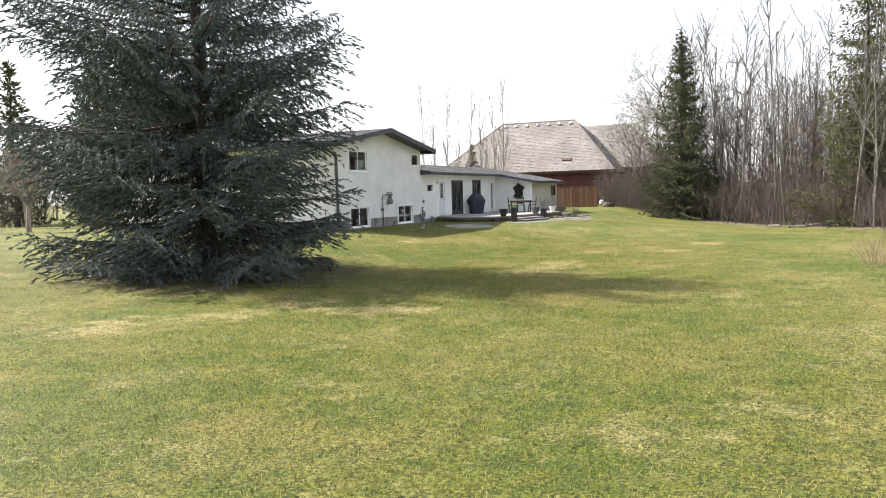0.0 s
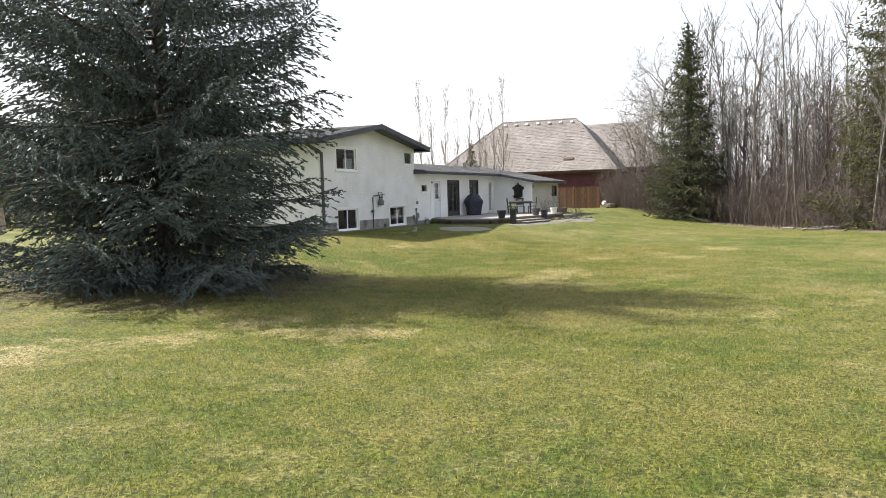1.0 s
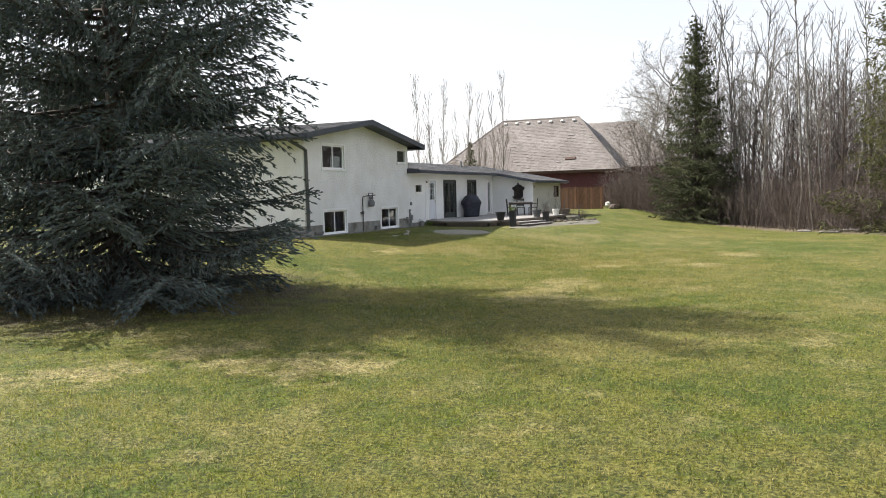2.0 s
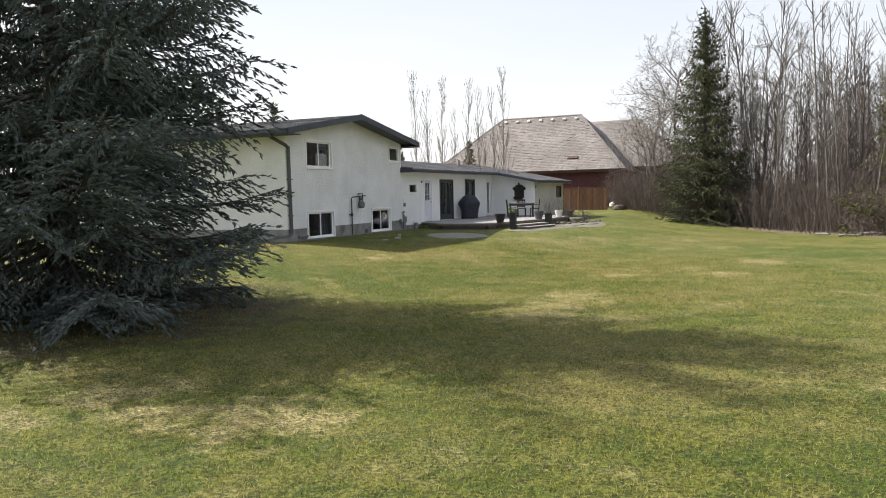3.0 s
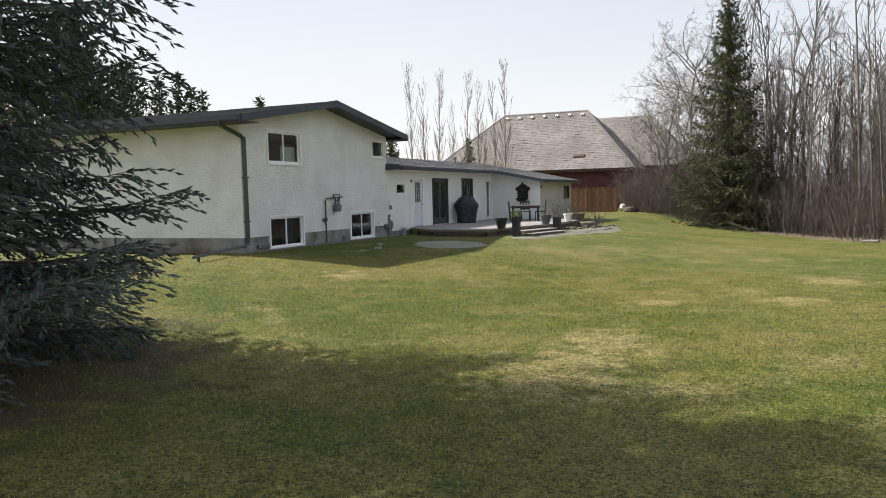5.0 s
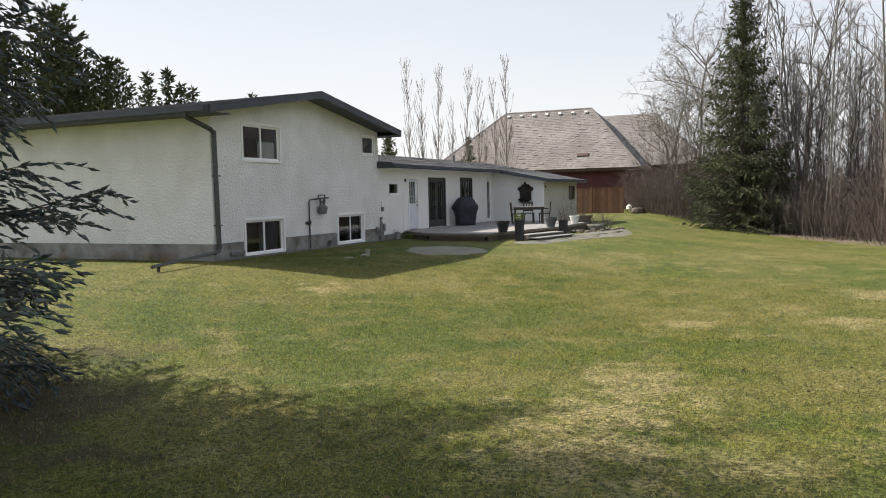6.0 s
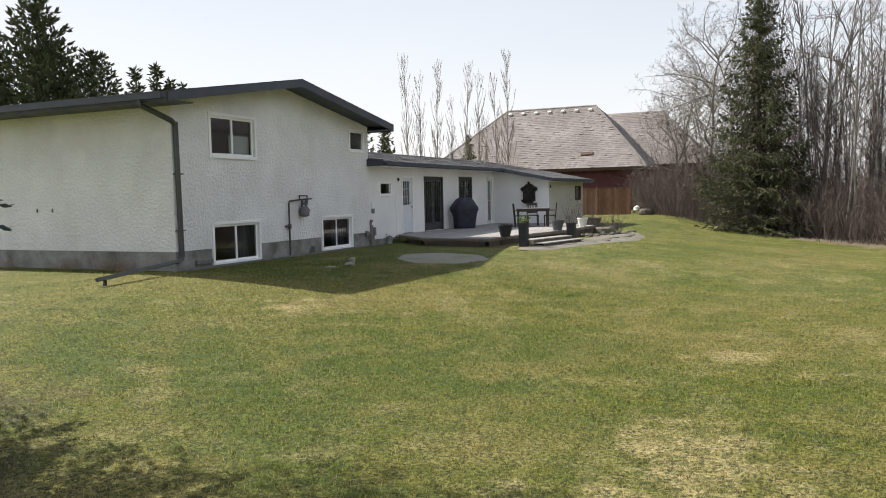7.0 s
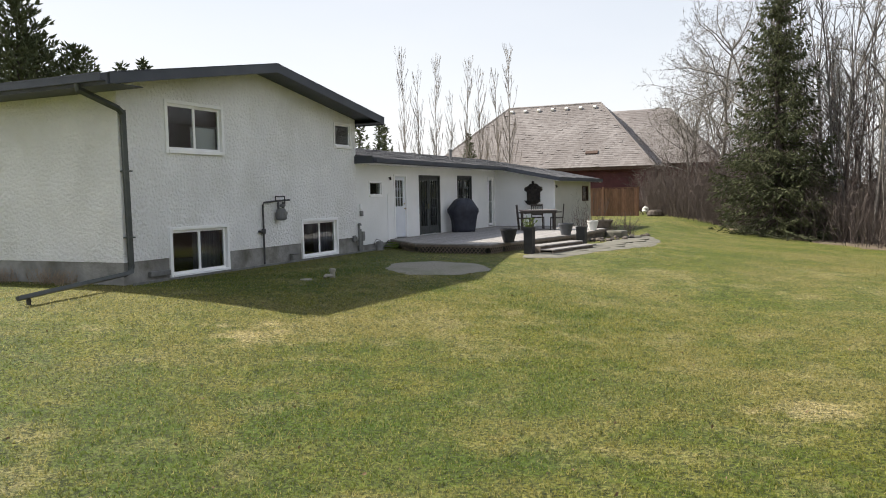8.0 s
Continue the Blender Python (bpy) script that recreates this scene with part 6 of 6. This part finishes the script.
# white pots and odds by the fence, a fallen log at the wood
x, y = 3.3, 41.2
ob = thing("garden_urn", (x, y, gz(x, y)), "white garden ornament on a dark planter by the hedge", "ornament")
part("planter", lathe([(0.5, 0), (0.55, 0.1), (0.5, 0.3), (0.36, 0.4), (0.2, 0.42)], 16), M_ROCK, ob)
part("white_figure", lathe([(0.16, 0.25), (0.24, 0.34), (0.2, 0.44), (0.22, 0.52), (0.1, 0.6), (0.03, 0.66)], 12, at=(-0.62, 0, 0.0)), M_POT_WHITE, ob)
x, y = 18.4, 20.6
for k in range(9):
    rng2 = random.Random(k)
    a = rng2.uniform(-0.4, 0.4)
    p0 = Vector((x + rng2.uniform(-1.2, 1.2), y + rng2.uniform(-0.4, 0.4), gz(x, y) + 0.06 + 0.05 * (k % 3)))
    d = Vector((math.cos(a), math.sin(a) - 0.4, 0.02)) * rng2.uniform(0.5, 1.2)
    lg = thing("cut_log", p0, "grey-brown cut branch lying at the wood's edge", "log", "brush pile")
    part("log", tube(bmesh.new(), [(0, 0, 0), tuple(d * 0.5 + Vector((0, 0, 0.03))), tuple(d)], 0.055, 7), M_BARE, lg)

# strip of edging along the foundation, dry tufts against the side wall
ob = thing("edging_strip", (0, 0, 0), "thin grey garden edging along the foundation", "edging")
for k in range(8):
    y0, y1 = 0.05 + k * 1.25, 0.05 + k * 1.25 + 1.235
    bm = bmesh.new()
    slab(bm, [(0.16, y0, gz(0.16, y0) + 0.05), (0.19, y0, gz(0.16, y0) + 0.05), (0.19, y1, gz(0.16, y1) + 0.045), (0.16, y1, gz(0.16, y1) + 0.05)], 0.12)
    part("edging_piece", bm, M_STEEL, ob)
tuft = shrub("dry_tuft", 95, 0.38, 0.45, 40, M_DRY, "dry brown plant tuft against the foundation", twigs=2, r=0.004, category="plant")
settle(tuft, -1.35, -0.22, 0, 1.0)
for x, size in ((-1.75, 0.9), (-2.1, 1.1), (-3.2, 1.0), (-3.6, 0.7), (-5.4, 0.8)):
    place(tuft, x, -0.2, x * 70, size)

# hooks on the side wall
for x in (-4.5, -3.95):
    ob = thing("wall_hook", (x, 0.0, 1.42), "small dark iron hook on the side wall", "hook")
    part("hook", tube(bmesh.new(), [(0, 0.02, 0.03), (0, -0.03, 0.03), (0, -0.04, 0.0), (0, -0.03, -0.03), (0, -0.015, -0.03)], 0.007, 6), M_IRON, ob)
    part("plate", boxed(-0.012, -0.012, -0.05, 0.012, 0.01, 0.05), M_IRON, ob)


# ================= roofing courses and grass =================
def shingle_courses():
    """Asphalt strips on the upper roof and on the wing, each course a step over the last."""
    V, F = [], []
    rng = np.random.default_rng(2)

    def course(p0, p1, up, n_up, length, expo):
        p0, p1, up, nn = (np.array(v, float) for v in (p0, p1, up, n_up))
        k = 0
        while k * expo < length:
            along = (p1 - p0)
            L = np.linalg.norm(along)
            along = along / L
            x = -rng.uniform(0, 0.9)
            while x < L:
                a, b = max(0, x), min(L, x + 0.995)
                if b - a > 0.02:
                    o = p0 + along * a + up * (k * expo) + nn * 0.004
                    e1, e2 = along * (b - a), up * (expo * 1.1)
                    i = len(V)
                    t = nn * rng.uniform(0.008, 0.014)
                    V.extend([o, o + e1, o + e1 + e2, o + e2, o + t, o + e1 + t, o + e1 + e2 + nn * 0.003, o + e2 + nn * 0.003])
                    F.extend([(i + 4, i + 5, i + 6, i + 7), (i, i + 1, i + 5, i + 4), (i + 1, i + 2, i + 6, i + 5), (i + 3, i, i + 4, i + 7)])
                x += 1.0
            k += 1

    for ye, sg in ((EAVE_Y0, 1), (EAVE_Y1, -1)):
        L = math.hypot(RIDGE_Y - ye, RIDGE_Z - EAVE_Z)
        up = (0, (RIDGE_Y - ye) / L, (RIDGE_Z - EAVE_Z) / L)
        nn = np.array((0, -sg * up[2], abs(up[1])))
        course((BACK - 0.7, ye - sg * 0.03, EAVE_Z), (GX + 0.03, ye - sg * 0.03, EAVE_Z), up, nn, L - 0.05, 0.16)
    L = math.hypot(1, WS)
    up, nn = (-1 / L, 0, WS / L), (WS / L, 0, 1 / L)
    course((WX + 0.03, 8.97, WZ - 0.004), (WX + 0.03, 20.0, WZ - 0.004), up, nn, 3.85, 0.16)
    course((WX, 20.0, WZ), (WX, FAR, WZ), up, nn, 3.85, 0.16)
    L = math.hypot(1, LS)
    up, nn = (-1 / L, 0, LS / L), (LS / L, 0, 1 / L)
    course((LX + 0.05, 20.02, wing_z(LX + 0.05)), (LX + 0.05, FAR, wing_z(LX + 0.05)), up, nn, 2.35, 0.16)
    ob = part("shingle_covering", raw_mesh("shingle_covering", np.array(V), np.array(F)), island_mat("asphalt_strips", (0.085, 0.085, 0.092), (0.125, 0.124, 0.128), rough=0.95, patch=0.8, tint=(0.115, 0.114, 0.12)), house)
    tagged(ob, "grey asphalt shingle courses", kind="stuff")


shingle_courses()


def grass():
    """Short blades over the lawn, thicker along the camera's side of it."""
    rng = np.random.default_rng(9)
    parts = []
    n = 430000
    t = rng.uniform(-0.08, 1.1, n)
    parts.append(np.stack([16.0 - 8.0 * t + rng.normal(0, 5.2, n), -25.0 + 26.0 * t + rng.normal(0, 1.5, n)], 1))
    parts.append(np.stack([rng.normal(10.0, 7.0, 70000), rng.normal(7.0, 9.0, 70000)], 1))
    Q = np.concatenate(parts)
    on_house = (Q[:, 0] < 0.1) & (Q[:, 1] > -0.1)
    on_deck = (Q[:, 1] > 8.2) & (Q[:, 0] < 7.3)
    Q = Q[~on_house & ~on_deck & (np.hypot(Q[:, 0] - 4.25, Q[:, 1] - 5.35) > 1.25)]
    n = len(Q)
    z = ground_z(Q[:, 0], Q[:, 1])
    a = rng.uniform(0, 2 * math.pi, n)
    h = rng.uniform(0.016, 0.045, n)
    w = rng.uniform(0.0035, 0.0075, n)
    lean = rng.normal(0, 0.022, (n, 2))
    base = np.stack([Q[:, 0], Q[:, 1], z - 0.005], 1)
    off = np.stack([np.cos(a) * w, np.sin(a) * w, np.zeros(n)], 1)
    tip = base + np.stack([lean[:, 0], lean[:, 1], h + 0.005], 1)
    V = np.stack([base - off, base + off, tip], 1).reshape(-1, 3)
    F = np.arange(n * 3).reshape(-1, 3)
    tagged(part("grass", raw_mesh("grass", V, F), M_BLADE), "short mown grass, green with straw-coloured tips", "grass", kind="stuff")


grass()


def fallen_leaves():
    """A few dry leaves on the grass."""
    rng = np.random.default_rng(31)
    n = 420
    Q = np.stack([rng.normal(10.0, 5.0, n), rng.normal(-8.0, 9.0, n)], 1)
    Q = Q[(Q[:, 0] > 0.6) & (Q[:, 1] < 8.0)]
    P = np.concatenate([Q, (ground_z(Q[:, 0], Q[:, 1]) + 0.035)[:, None]], 1)
    tv = np.array([(0, 0, 0), (0.5, 0.28, 0.1), (1, 0, 0), (0.5, -0.28, 0.1)], dtype=float)
    V, F = scatter(tv, np.array([(0, 1, 2, 3)]), P, rng.normal(0, 1, P.shape) * (1, 1, 0.25), rng.uniform(0.03, 0.06, len(P)), rng)
    tagged(part("fallen_leaf_scatter", raw_mesh("fallen_leaf_scatter", V, F), M_FALLEN), "scattered dry brown leaves on the grass", "leaves", kind="stuff")


fallen_leaves()
